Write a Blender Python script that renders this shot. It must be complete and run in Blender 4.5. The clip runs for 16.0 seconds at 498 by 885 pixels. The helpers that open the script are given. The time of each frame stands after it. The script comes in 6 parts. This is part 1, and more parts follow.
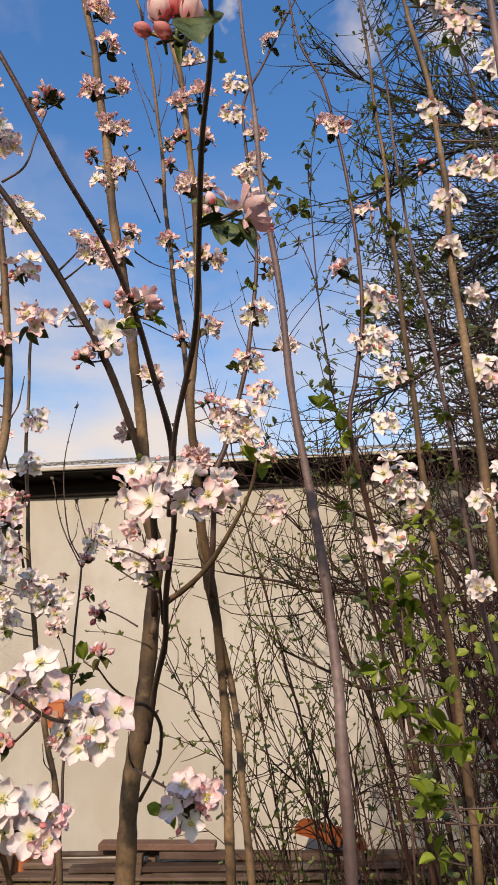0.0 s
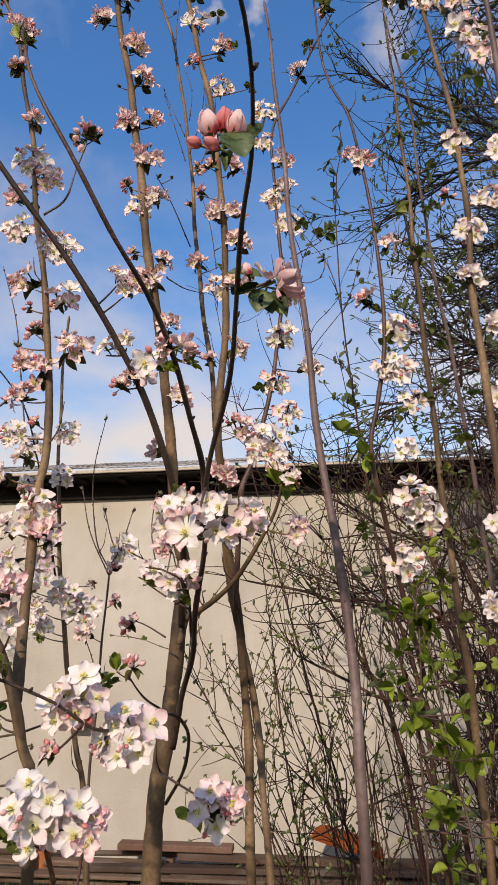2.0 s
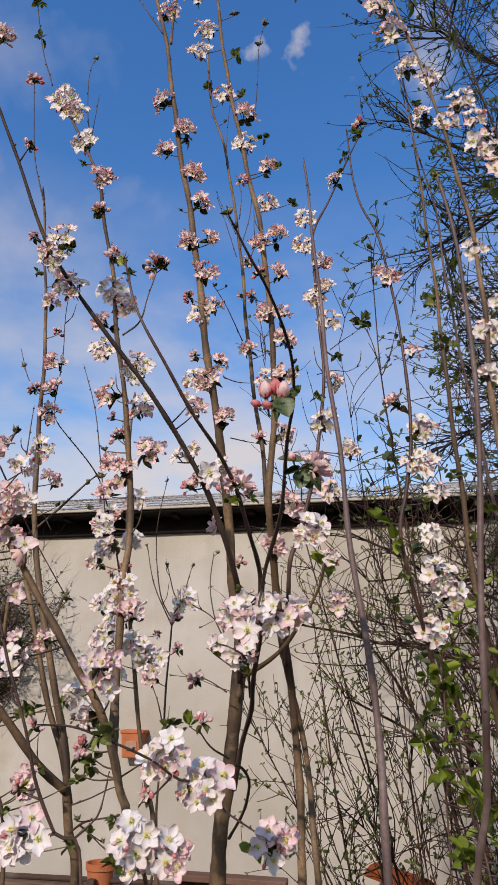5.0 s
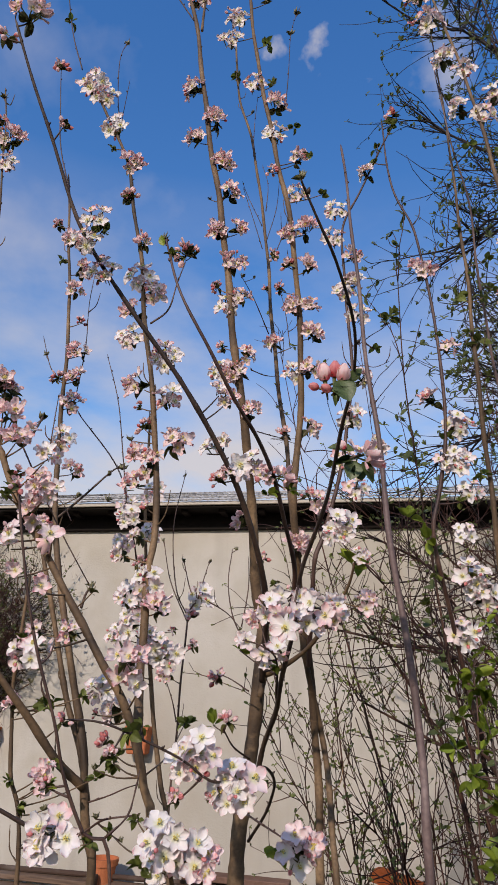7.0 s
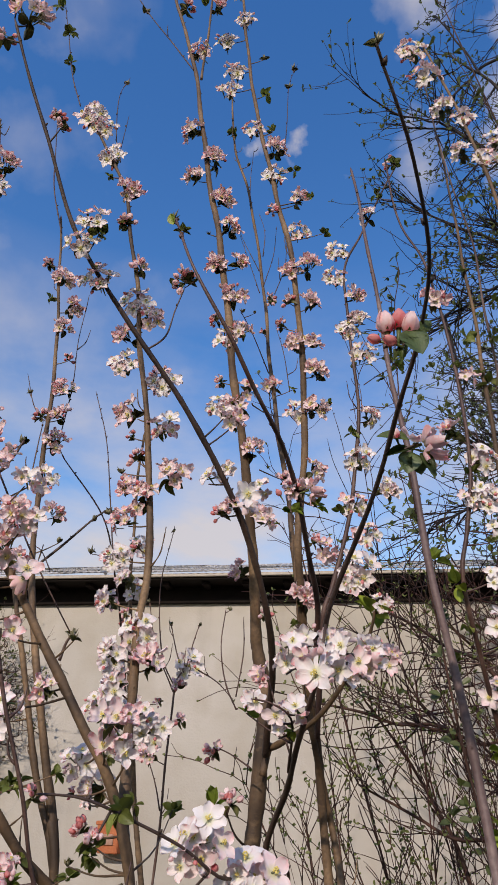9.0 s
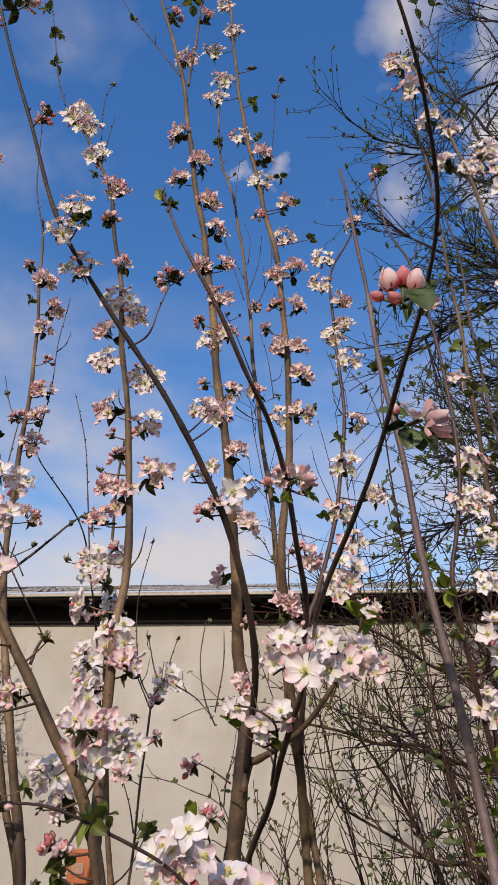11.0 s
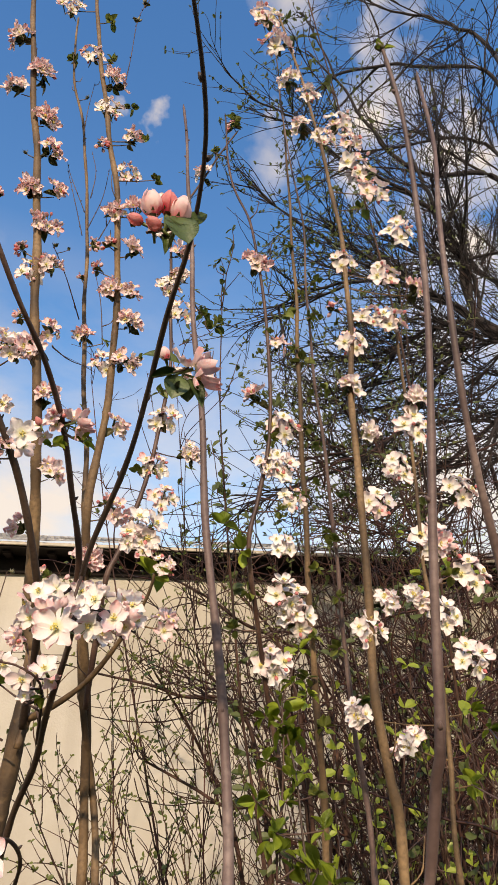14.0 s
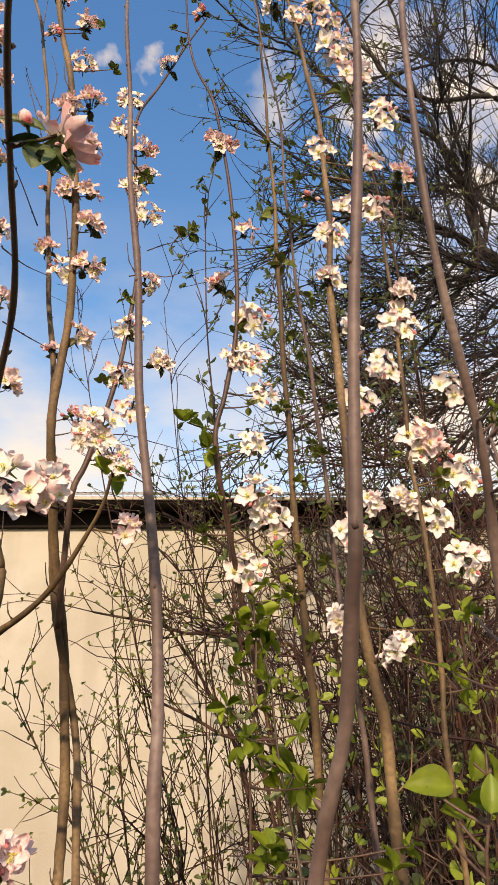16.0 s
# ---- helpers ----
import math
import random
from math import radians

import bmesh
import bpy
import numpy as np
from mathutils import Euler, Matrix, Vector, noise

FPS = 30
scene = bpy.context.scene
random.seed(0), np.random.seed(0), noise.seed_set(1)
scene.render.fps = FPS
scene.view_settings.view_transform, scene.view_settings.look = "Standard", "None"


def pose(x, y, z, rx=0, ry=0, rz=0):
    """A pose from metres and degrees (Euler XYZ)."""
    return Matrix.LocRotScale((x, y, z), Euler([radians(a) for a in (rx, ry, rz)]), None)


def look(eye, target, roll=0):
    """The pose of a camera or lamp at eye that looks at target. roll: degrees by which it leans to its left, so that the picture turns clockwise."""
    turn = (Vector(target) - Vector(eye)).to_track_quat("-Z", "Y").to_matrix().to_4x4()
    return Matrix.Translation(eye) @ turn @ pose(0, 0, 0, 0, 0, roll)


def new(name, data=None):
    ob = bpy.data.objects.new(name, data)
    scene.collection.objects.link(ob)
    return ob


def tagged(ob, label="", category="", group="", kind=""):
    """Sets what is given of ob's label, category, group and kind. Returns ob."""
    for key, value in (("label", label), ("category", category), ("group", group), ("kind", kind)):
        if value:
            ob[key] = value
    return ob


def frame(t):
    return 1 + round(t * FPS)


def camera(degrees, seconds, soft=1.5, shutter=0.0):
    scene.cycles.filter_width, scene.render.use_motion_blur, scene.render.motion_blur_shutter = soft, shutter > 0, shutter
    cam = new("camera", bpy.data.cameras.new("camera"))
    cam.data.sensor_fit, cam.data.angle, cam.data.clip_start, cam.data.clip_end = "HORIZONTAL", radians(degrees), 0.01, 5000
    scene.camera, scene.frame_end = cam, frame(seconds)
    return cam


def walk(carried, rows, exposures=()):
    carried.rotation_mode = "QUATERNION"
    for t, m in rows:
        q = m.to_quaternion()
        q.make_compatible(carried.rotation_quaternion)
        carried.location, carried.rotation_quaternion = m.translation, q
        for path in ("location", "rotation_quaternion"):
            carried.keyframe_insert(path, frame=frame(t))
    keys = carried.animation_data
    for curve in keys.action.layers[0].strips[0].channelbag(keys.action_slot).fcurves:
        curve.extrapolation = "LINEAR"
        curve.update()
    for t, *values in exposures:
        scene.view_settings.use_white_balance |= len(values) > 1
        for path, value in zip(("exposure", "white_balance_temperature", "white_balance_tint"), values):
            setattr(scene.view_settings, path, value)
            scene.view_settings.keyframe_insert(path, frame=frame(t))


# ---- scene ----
cam = camera(42.1, 16.0, soft=1.6)
# seconds, place in metres, turn in degrees
ROWS = [
    (0.0, 0.0, -0.0, 1.5, 110.0, 1.497, 0.0),
    (0.5, 0.0073, -0.0074, 1.5039, 109.755, 1.275, 0.852),
    (1.0, 0.006, -0.0216, 1.5054, 110.567, 0.715, 1.501),
    (1.5, 0.0001, -0.033, 1.5089, 110.409, 0.626, 1.89),
    (2.0, -0.006, -0.0533, 1.5116, 110.289, 0.171, 1.527),
    (2.5, -0.0073, -0.0923, 1.5226, 111.053, 0.345, 1.785),
    (3.0, -0.0043, -0.1326, 1.5272, 111.051, 0.15, 3.077),
    (3.5, 0.0047, -0.1597, 1.5321, 110.99, 0.111, 4.003),
    (4.0, 0.0069, -0.2, 1.5388, 111.504, -0.455, 5.04),
    (4.2, 0.0086, -0.2177, 1.5413, 112.061, -0.435, 5.67),
    (6.3, -0.0073, -0.2841, 1.5572, 112.876, -1.136, 5.214),
    (6.5, -0.0087, -0.2786, 1.5579, 113.59, -1.321, 4.858),
    (7.0, -0.0373, -0.237, 1.5486, 112.428, -2.218, 5.891),
    (7.5, -0.0734, -0.1857, 1.5463, 113.374, -2.515, 5.559),
    (8.0, -0.0916, -0.1401, 1.5416, 115.508, -2.923, 4.988),
    (8.2, -0.0878, -0.127, 1.5361, 116.318, -2.768, 4.796),
    (10.3, -0.0883, -0.093, 1.5257, 122.092, -1.189, 4.301),
    (10.5, -0.0915, -0.0851, 1.5239, 122.199, -1.177, 4.415),
    (11.0, -0.0976, -0.063, 1.5157, 121.15, -1.625, 2.293),
    (11.5, -0.0861, -0.061, 1.5166, 119.143, -0.882, -0.067),
    (12.0, -0.075, -0.0581, 1.5155, 117.907, -0.592, -1.966),
    (12.5, -0.059, -0.0446, 1.513, 117.264, -0.435, -4.589),
    (13.0, -0.0462, -0.0388, 1.5132, 117.397, -0.258, -7.581),
    (13.5, -0.0364, -0.0409, 1.5242, 118.276, -0.088, -10.753),
    (14.0, -0.035, -0.0324, 1.5268, 117.683, 0.074, -11.895),
    (14.5, -0.0091, -0.0162, 1.5237, 117.164, 0.31, -13.253),
    (15.0, 0.0209, 0.0027, 1.5155, 116.667, 1.426, -13.944),
    (15.5, 0.0321, 0.0362, 1.5014, 115.034, 1.659, -12.074),
    (16.0, 0.0482, 0.0667, 1.4821, 113.806, 1.664, -10.047),
]
EXPOSURES = [(0.0, -0.3, 8450, 18), (3.5, -0.46, 7600, 18), (7.0, -0.6, 7150, 18), (10.5, -0.58, 7400, 19), (12.5, -0.35, 8050, 16), (14.5, -0.07, 9700, 16), (16.0, 0.02, 10400, 17)]
walk(cam, [(t, pose(x, y, z, rx, ry, rz)) for t, x, y, z, rx, ry, rz in ROWS], EXPOSURES)
# small clouds and wisps: direction, size, density
PUFFS = [((-0.003, 0.595, 0.804), 0.08, 3.4), ((0.17, 0.613, 0.772), 0.075, 1.0), ((0.15, 0.435, 0.888), 0.10, 1.0), ((0.293, 0.516, 0.805), 0.15, 1.6), ((0.426, 0.606, 0.672), 0.22, 1.6), ((0.263, 0.811, 0.523), 0.12, 0.5),
         ((-0.278, 0.421, 0.863), 0.10, 0.2), ((-0.369, 0.54, 0.756), 0.15, 0.3), ((-0.36, 0.72, 0.59), 0.18, 0.3), ((-0.2, 0.842, 0.5), 0.12, 0.3)]

# ---------------------------------------------------------------- light
SUN_EL, SUN_AZ = 28.0, 195.0   # degrees; azimuth from +y, clockwise
world = bpy.data.worlds.new("sky")
scene.world = world
world.use_nodes = True
wn, wl = world.node_tree.nodes, world.node_tree.links
wn.clear()
w_out, w_bg = wn.new("ShaderNodeOutputWorld"), wn.new("ShaderNodeBackground")
sky = wn.new("ShaderNodeTexSky")
sky.sky_type, sky.sun_disc = "NISHITA", False
sky.sun_elevation, sky.sun_rotation = radians(SUN_EL), radians(SUN_AZ)
sky.air_density, sky.dust_density, sky.ozone_density = 1.6, 0.3, 4.0
w_bg.inputs["Strength"].default_value = 0.13
w_co = wn.new("ShaderNodeTexCoord")


def wmath(op, a, b=None, c=None):
    n = wn.new("ShaderNodeMath")
    n.operation = op
    for i, v in enumerate((a, b, c)):
        if v is None:
            continue
        if hasattr(v, "links"):
            wl.new(v, n.inputs[i])
        else:
            n.inputs[i].default_value = v
    return n.outputs[0]


w_xyz = wn.new("ShaderNodeSeparateXYZ")
wl.new(w_co.outputs["Generated"], w_xyz.inputs[0])
w_map = wn.new("ShaderNodeMapping")
w_map.inputs["Scale"].default_value = (1.0, 1.0, 2.4)
wl.new(w_co.outputs["Generated"], w_map.inputs[0])
w_noise = wn.new("ShaderNodeTexNoise")
w_noise.inputs["Scale"].default_value, w_noise.inputs["Detail"].default_value = 3.2, 7.0
w_noise.inputs["Roughness"].default_value = 0.55
wl.new(w_map.outputs[0], w_noise.inputs["Vector"])
haze = wmath("MULTIPLY", wmath("SUBTRACT", 0.70, w_xyz.outputs[2]), 2.5)
veil = wmath("MULTIPLY", wmath("MAXIMUM", haze, 0.0), wmath("ADD", wmath("MULTIPLY", w_noise.outputs[0], 3.2), -0.95))


def puff(direction, size, density):
    """A small cloud round one direction of the sky, with a ragged edge."""
    v = wn.new("ShaderNodeVectorMath")
    v.operation = "DISTANCE"
    wl.new(w_co.outputs["Generated"], v.inputs[0])
    v.inputs[1].default_value = Vector(direction).normalized()
    near = wmath("SUBTRACT", 1.0, wmath("DIVIDE", v.outputs["Value"], size))
    return wmath("MAXIMUM", wmath("MULTIPLY", wmath("ADD", near, wmath("MULTIPLY", wmath("SUBTRACT", w_noise2.outputs[0], 0.60), 3.4)), 0.6 * density), 0.0)


w_noise2 = wn.new("ShaderNodeTexNoise")
w_noise2.inputs["Scale"].default_value, w_noise2.inputs["Detail"].default_value = 11.0, 8.0
wl.new(w_co.outputs["Generated"], w_noise2.inputs["Vector"])
cloud = veil
for direction, size, density in PUFFS:
    cloud = wmath("ADD", cloud, puff(direction, size, density))
w_mix = wn.new("ShaderNodeMix")
w_mix.data_type = "RGBA"
w_clamp = wn.new("ShaderNodeClamp")
wl.new(cloud, w_clamp.inputs[0])
w_clamp.inputs["Max"].default_value = 0.9
wl.new(w_clamp.outputs[0], w_mix.inputs["Factor"])
w_hue = wn.new("ShaderNodeHueSaturation")
w_hue.inputs["Hue"].default_value, w_hue.inputs["Saturation"].default_value, w_hue.inputs["Value"].default_value = 0.513, 1.34, 2.25
wl.new(sky.outputs[0], w_hue.inputs["Color"])
wl.new(w_hue.outputs[0], w_mix.inputs["A"])
w_mix.inputs["B"].default_value = (7.2, 7.4, 7.8, 1.0)
wl.new(w_mix.outputs["Result"], w_bg.inputs["Color"])
wl.new(w_bg.outputs[0], w_out.inputs["Surface"])

sun = new("sun", bpy.data.lights.new("sun", "SUN"))
sun.data.energy, sun.data.angle, sun.data.color = 4.7, radians(1.2), (1.0, 0.925, 0.845)
sa, se = radians(SUN_AZ), radians(SUN_EL)
to_sun = Vector((math.sin(sa) * math.cos(se), math.cos(sa) * math.cos(se), math.sin(se)))
sun.matrix_world = look(to_sun * 30, (0, 0, 0))

# ---------------------------------------------------------------- materials


def material(name, build):
    m = bpy.data.materials.new(name)
    m.use_nodes = True
    nt = m.node_tree
    nt.nodes.clear()
    out = nt.nodes.new("ShaderNodeOutputMaterial")
    nt.links.new(build(nt), out.inputs["Surface"])
    return m


def node(nt, kind, links=None, **values):
    n = nt.nodes.new(kind)
    for k, v in values.items():
        n.inputs[k.replace("_", " ")].default_value = v
    for k, v in (links or {}).items():
        nt.links.new(v, n.inputs[k])
    return n


def ramp(nt, fac, stops):
    n = nt.nodes.new("ShaderNodeValToRGB")
    e = n.color_ramp.elements
    while len(e) < len(stops):
        e.new(0.5)
    for el, (p, c) in zip(e, stops):
        el.position, el.color = p, (*c, 1.0)
    nt.links.new(fac, n.inputs[0])
    return n.outputs[0]


def mixc(nt, fac, a, b, blend="MIX"):
    n = nt.nodes.new("ShaderNodeMix")
    n.data_type, n.blend_type = "RGBA", blend
    for key, v in (("Factor", fac), ("A", a), ("B", b)):
        if hasattr(v, "links"):
            nt.links.new(v, n.inputs[key])
        else:
            n.inputs[key].default_value = v if key == "Factor" else (*v, 1.0)
    return n.outputs["Result"]


def noise_of(nt, scale, detail=4.0, co="Object", stretch=None):
    c = nt.nodes.new("ShaderNodeTexCoord").outputs[co]
    if stretch:
        mp = node(nt, "ShaderNodeMapping", {"Vector": c}, Scale=stretch)
        c = mp.outputs[0]
    return node(nt, "ShaderNodeTexNoise", {"Vector": c}, Scale=scale, Detail=detail).outputs[0]


def bumped(nt, height, strength, distance=0.002):
    return node(nt, "ShaderNodeBump", {"Height": height}, Strength=strength, Distance=distance).outputs[0]


def bark_mat(name, dark, mid, light, rough=0.7, scale=1.0):
    def build(nt):
        big = noise_of(nt, 9 * scale, 5)
        fine = noise_of(nt, 160 * scale, 4)
        rings = noise_of(nt, 45 * scale, 4, stretch=(0.8, 0.8, 1.6))
        col = ramp(nt, big, [(0.3, dark), (0.52, mid), (0.72, light)])
        col = mixc(nt, ramp(nt, rings, [(0.6, (0, 0, 0)), (0.78, (0.4, 0.4, 0.4))]), col, light)
        col = mixc(nt, ramp(nt, fine, [(0.3, (0.5, 0.5, 0.5)), (0.6, (0, 0, 0))]), col, dark)
        h = nt.nodes.new("ShaderNodeMath")
        h.operation = "ADD"
        nt.links.new(fine, h.inputs[0]), nt.links.new(rings, h.inputs[1])
        return node(nt, "ShaderNodeBsdfPrincipled", {"Base Color": col, "Normal": bumped(nt, h.outputs[0], 0.5, 0.0012)}, Roughness=rough).outputs[0]
    return material(name, build)


bark = bark_mat("olive_brown_bark", (0.034, 0.02, 0.010), (0.145, 0.089, 0.044), (0.28, 0.18, 0.092))
dark_bark = bark_mat("dark_branch_bark", (0.02, 0.012, 0.009), (0.058, 0.034, 0.024), (0.115, 0.073, 0.05), 0.6, 1.6)
twig_bark = bark_mat("red_brown_twig_bark", (0.03, 0.014, 0.011), (0.08, 0.04, 0.029), (0.155, 0.095, 0.07), 0.55, 2.0)
smooth_bark = bark_mat("grey_brown_shoot_bark", (0.055, 0.033, 0.03), (0.13, 0.083, 0.074), (0.24, 0.175, 0.155), 0.6, 1.2)
grey_twig = bark_mat("brown_bush_bark", (0.02, 0.008, 0.005), (0.06, 0.025, 0.014), (0.12, 0.056, 0.034), 0.75, 1.0)
thicket_bark = bark_mat("dark_red_thicket_bark", (0.009, 0.0024, 0.0014), (0.042, 0.0105, 0.0055), (0.10, 0.031, 0.017), 0.7, 1.0)
black_twig = bark_mat("black_brown_twig_bark", (0.006, 0.004, 0.005), (0.014, 0.009, 0.009), (0.034, 0.022, 0.02), 0.8, 1.0)


def thin(nt, shader, col, share):
    tr = node(nt, "ShaderNodeBsdfTranslucent", {"Color": col})
    mx = node(nt, "ShaderNodeMixShader", {1: shader, 2: tr.outputs[0]})
    mx.inputs[0].default_value = share
    return mx.outputs[0]


def petal_mat(name, base, edge, pink_lo, pink_hi):
    def build(nt):
        uv = nt.nodes.new("ShaderNodeUVMap")
        uv.uv_map = "petal"
        sep = node(nt, "ShaderNodeSeparateXYZ", {0: uv.outputs[0]})
        rnd = nt.nodes.new("ShaderNodeObjectInfo").outputs["Random"]
        blot = noise_of(nt, 110, 4)
        veins = noise_of(nt, 420, 2, stretch=(1, 1, 0.3))
        amount = node(nt, "ShaderNodeMapRange", {"Value": rnd}, To_Min=pink_lo, To_Max=pink_hi).outputs[0]
        out_t = ramp(nt, sep.outputs[1], [(0.25, (0.12, 0.12, 0.12)), (0.7, (0.45, 0.45, 0.45)), (1.0, (1, 1, 1))])
        m1 = nt.nodes.new("ShaderNodeMath")
        m1.operation = "MULTIPLY"
        nt.links.new(amount, m1.inputs[0]), nt.links.new(out_t, m1.inputs[1])
        m2 = nt.nodes.new("ShaderNodeMath")
        m2.operation = "MULTIPLY"
        nt.links.new(m1.outputs[0], m2.inputs[0])
        nt.links.new(ramp(nt, blot, [(0.42, (0.1, 0.1, 0.1)), (0.64, (1.8, 1.8, 1.8))]), m2.inputs[1])
        col = mixc(nt, m2.outputs[0], base, edge)
        col = mixc(nt, ramp(nt, sep.outputs[1], [(0.0, (0.75, 0.75, 0.75)), (0.34, (0, 0, 0))]), col, (0.78, 0.80, 0.42))
        p = node(nt, "ShaderNodeBsdfPrincipled", {"Base Color": col, "Normal": bumped(nt, veins, 0.25, 0.0006)}, Roughness=0.55)
        p.inputs["Specular IOR Level"].default_value = 0.25
        return thin(nt, p.outputs[0], col, 0.40)
    return material(name, build)


petal_white = petal_mat("white_petal", (0.91, 0.912, 0.90), (0.88, 0.58, 0.56), 0.0, 0.45)
petal_blush = petal_mat("blush_petal", (0.92, 0.84, 0.835), (0.87, 0.44, 0.46), 0.1, 0.9)
petal_under = petal_mat("pink_petal_back", (0.91, 0.82, 0.82), (0.86, 0.44, 0.47), 0.15, 0.95)
petal_rose = petal_mat("rose_petal_back", (0.91, 0.70, 0.69), (0.84, 0.34, 0.36), 0.3, 0.85)
petal_bud = petal_mat("rose_bud_petal", (0.80, 0.34, 0.33), (0.66, 0.07, 0.10), 0.25, 1.0)
petal_balloon = petal_mat("balloon_bud_petal", (0.93, 0.75, 0.73), (0.80, 0.15, 0.19), 0.45, 1.1)


def leaf_mat(name, young, old, share=0.3):
    def build(nt):
        rnd = nt.nodes.new("ShaderNodeObjectInfo").outputs["Random"]
        n1 = noise_of(nt, 70, 4)
        col = mixc(nt, rnd, young, old)
        col = mixc(nt, ramp(nt, n1, [(0.35, (0, 0, 0)), (0.7, (0.6, 0.6, 0.6))]), col, old)
        fine = noise_of(nt, 500, 2)
        p = node(nt, "ShaderNodeBsdfPrincipled", {"Base Color": col, "Normal": bumped(nt, fine, 0.35, 0.0006)}, Roughness=0.45)
        return thin(nt, p.outputs[0], col, share)
    return material(name, build)


leaf_green = leaf_mat("apple_leaf", (0.20, 0.20, 0.06), (0.085, 0.082, 0.03), 0.25)
leaf_rosette = leaf_mat("rosette_leaf", (0.28, 0.33, 0.075), (0.14, 0.17, 0.04), 0.35)
leaf_dark = leaf_mat("shaded_apple_leaf", (0.13, 0.19, 0.05), (0.06, 0.095, 0.03), 0.25)
leaf_fresh = leaf_mat("fresh_leaf", (0.40, 0.48, 0.065), (0.22, 0.30, 0.045), 0.44)
leaf_small = leaf_mat("bush_leaf", (0.19, 0.22, 0.055), (0.085, 0.11, 0.03))
bud_grey = leaf_mat("downy_bud", (0.24, 0.23, 0.13), (0.13, 0.12, 0.06), 0.1)
sepal_mat = leaf_mat("sepal_green", (0.15, 0.2, 0.06), (0.09, 0.12, 0.04), 0.15)


def plain(name, c1, c2, scale, rough, bump=0.3, dist=0.002, metal=0.0, stretch=None):
    def build(nt):
        a, b = noise_of(nt, scale, 5, stretch=stretch), noise_of(nt, scale * 14, 3, stretch=stretch)
        col = mixc(nt, ramp(nt, a, [(0.3, (0, 0, 0)), (0.7, (1, 1, 1))]), c1, c2)
        col = mixc(nt, ramp(nt, b, [(0.4, (0.35, 0.35, 0.35)), (0.65, (0, 0, 0))]), col, tuple(x * 0.7 for x in c1))
        p = node(nt, "ShaderNodeBsdfPrincipled", {"Base Color": col, "Normal": bumped(nt, b, bump, dist)}, Roughness=rough, Metallic=metal)
        p.inputs["Specular IOR Level"].default_value = 0.2
        return p.outputs[0]
    return material(name, build)


anther = plain("yellow_anther", (0.68, 0.56, 0.14), (0.78, 0.68, 0.26), 90, 0.7)
filament = plain("pale_filament", (0.74, 0.76, 0.5), (0.8, 0.8, 0.62), 90, 0.6)


def build_plaster(nt):
    big = noise_of(nt, 0.55, 6)
    mid = noise_of(nt, 3.2, 6)
    fine = noise_of(nt, 55, 5)
    runs = noise_of(nt, 2.2, 5, stretch=(1.6, 1.6, 0.16))
    col = ramp(nt, big, [(0.34, (0.375, 0.35, 0.295)), (0.52, (0.45, 0.428, 0.374)), (0.68, (0.52, 0.50, 0.456))])
    col = mixc(nt, ramp(nt, mid, [(0.47, (0, 0, 0)), (0.7, (0.7, 0.7, 0.7))]), col, (0.385, 0.35, 0.285))
    col = mixc(nt, ramp(nt, runs, [(0.54, (0, 0, 0)), (0.76, (0.55, 0.55, 0.55))]), col, (0.335, 0.31, 0.265))
    h = nt.nodes.new("ShaderNodeMath")
    h.operation = "MULTIPLY_ADD"
    nt.links.new(mid, h.inputs[0])
    h.inputs[1].default_value = 3.0
    nt.links.new(fine, h.inputs[2])
    return node(nt, "ShaderNodeBsdfPrincipled", {"Base Color": col, "Normal": bumped(nt, h.outputs[0], 0.5, 0.006)}, Roughness=0.92).outputs[0]


plaster = material("cream_plaster", build_plaster)
roof_mat = plain("weathered_roof_sheet", (0.66, 0.64, 0.6), (0.76, 0.74, 0.7), 2.0, 0.92, 0.3)
eave_white = plain("pale_eave_board", (0.44, 0.4, 0.34), (0.55, 0.51, 0.44), 3.0, 0.7, 0.3)
# eave boards and rafters near black: the eave's shade is in the colour
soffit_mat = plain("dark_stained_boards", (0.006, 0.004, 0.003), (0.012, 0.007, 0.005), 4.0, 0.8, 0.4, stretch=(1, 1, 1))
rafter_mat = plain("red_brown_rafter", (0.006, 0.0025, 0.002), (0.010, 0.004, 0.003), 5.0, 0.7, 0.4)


def build_board(nt):
    rnd = nt.nodes.new("ShaderNodeObjectInfo").outputs["Random"]
    grain = noise_of(nt, 6.0, 6, stretch=(0.5, 9, 9))
    patch = noise_of(nt, 3.0, 4)
    col = ramp(nt, rnd, [(0.0, (0.045, 0.022, 0.014)), (0.5, (0.09, 0.05, 0.032)), (1.0, (0.2, 0.13, 0.085))])
    col = mixc(nt, ramp(nt, grain, [(0.38, (0.75, 0.75, 0.75)), (0.6, (0, 0, 0))]), col, (0.05, 0.03, 0.02))
    col = mixc(nt, ramp(nt, patch, [(0.5, (0, 0, 0)), (0.75, (0.5, 0.5, 0.5))]), col, (0.2, 0.175, 0.145))
    return node(nt, "ShaderNodeBsdfPrincipled", {"Base Color": col, "Normal": bumped(nt, grain, 0.6, 0.004)}, Roughness=0.85).outputs[0]


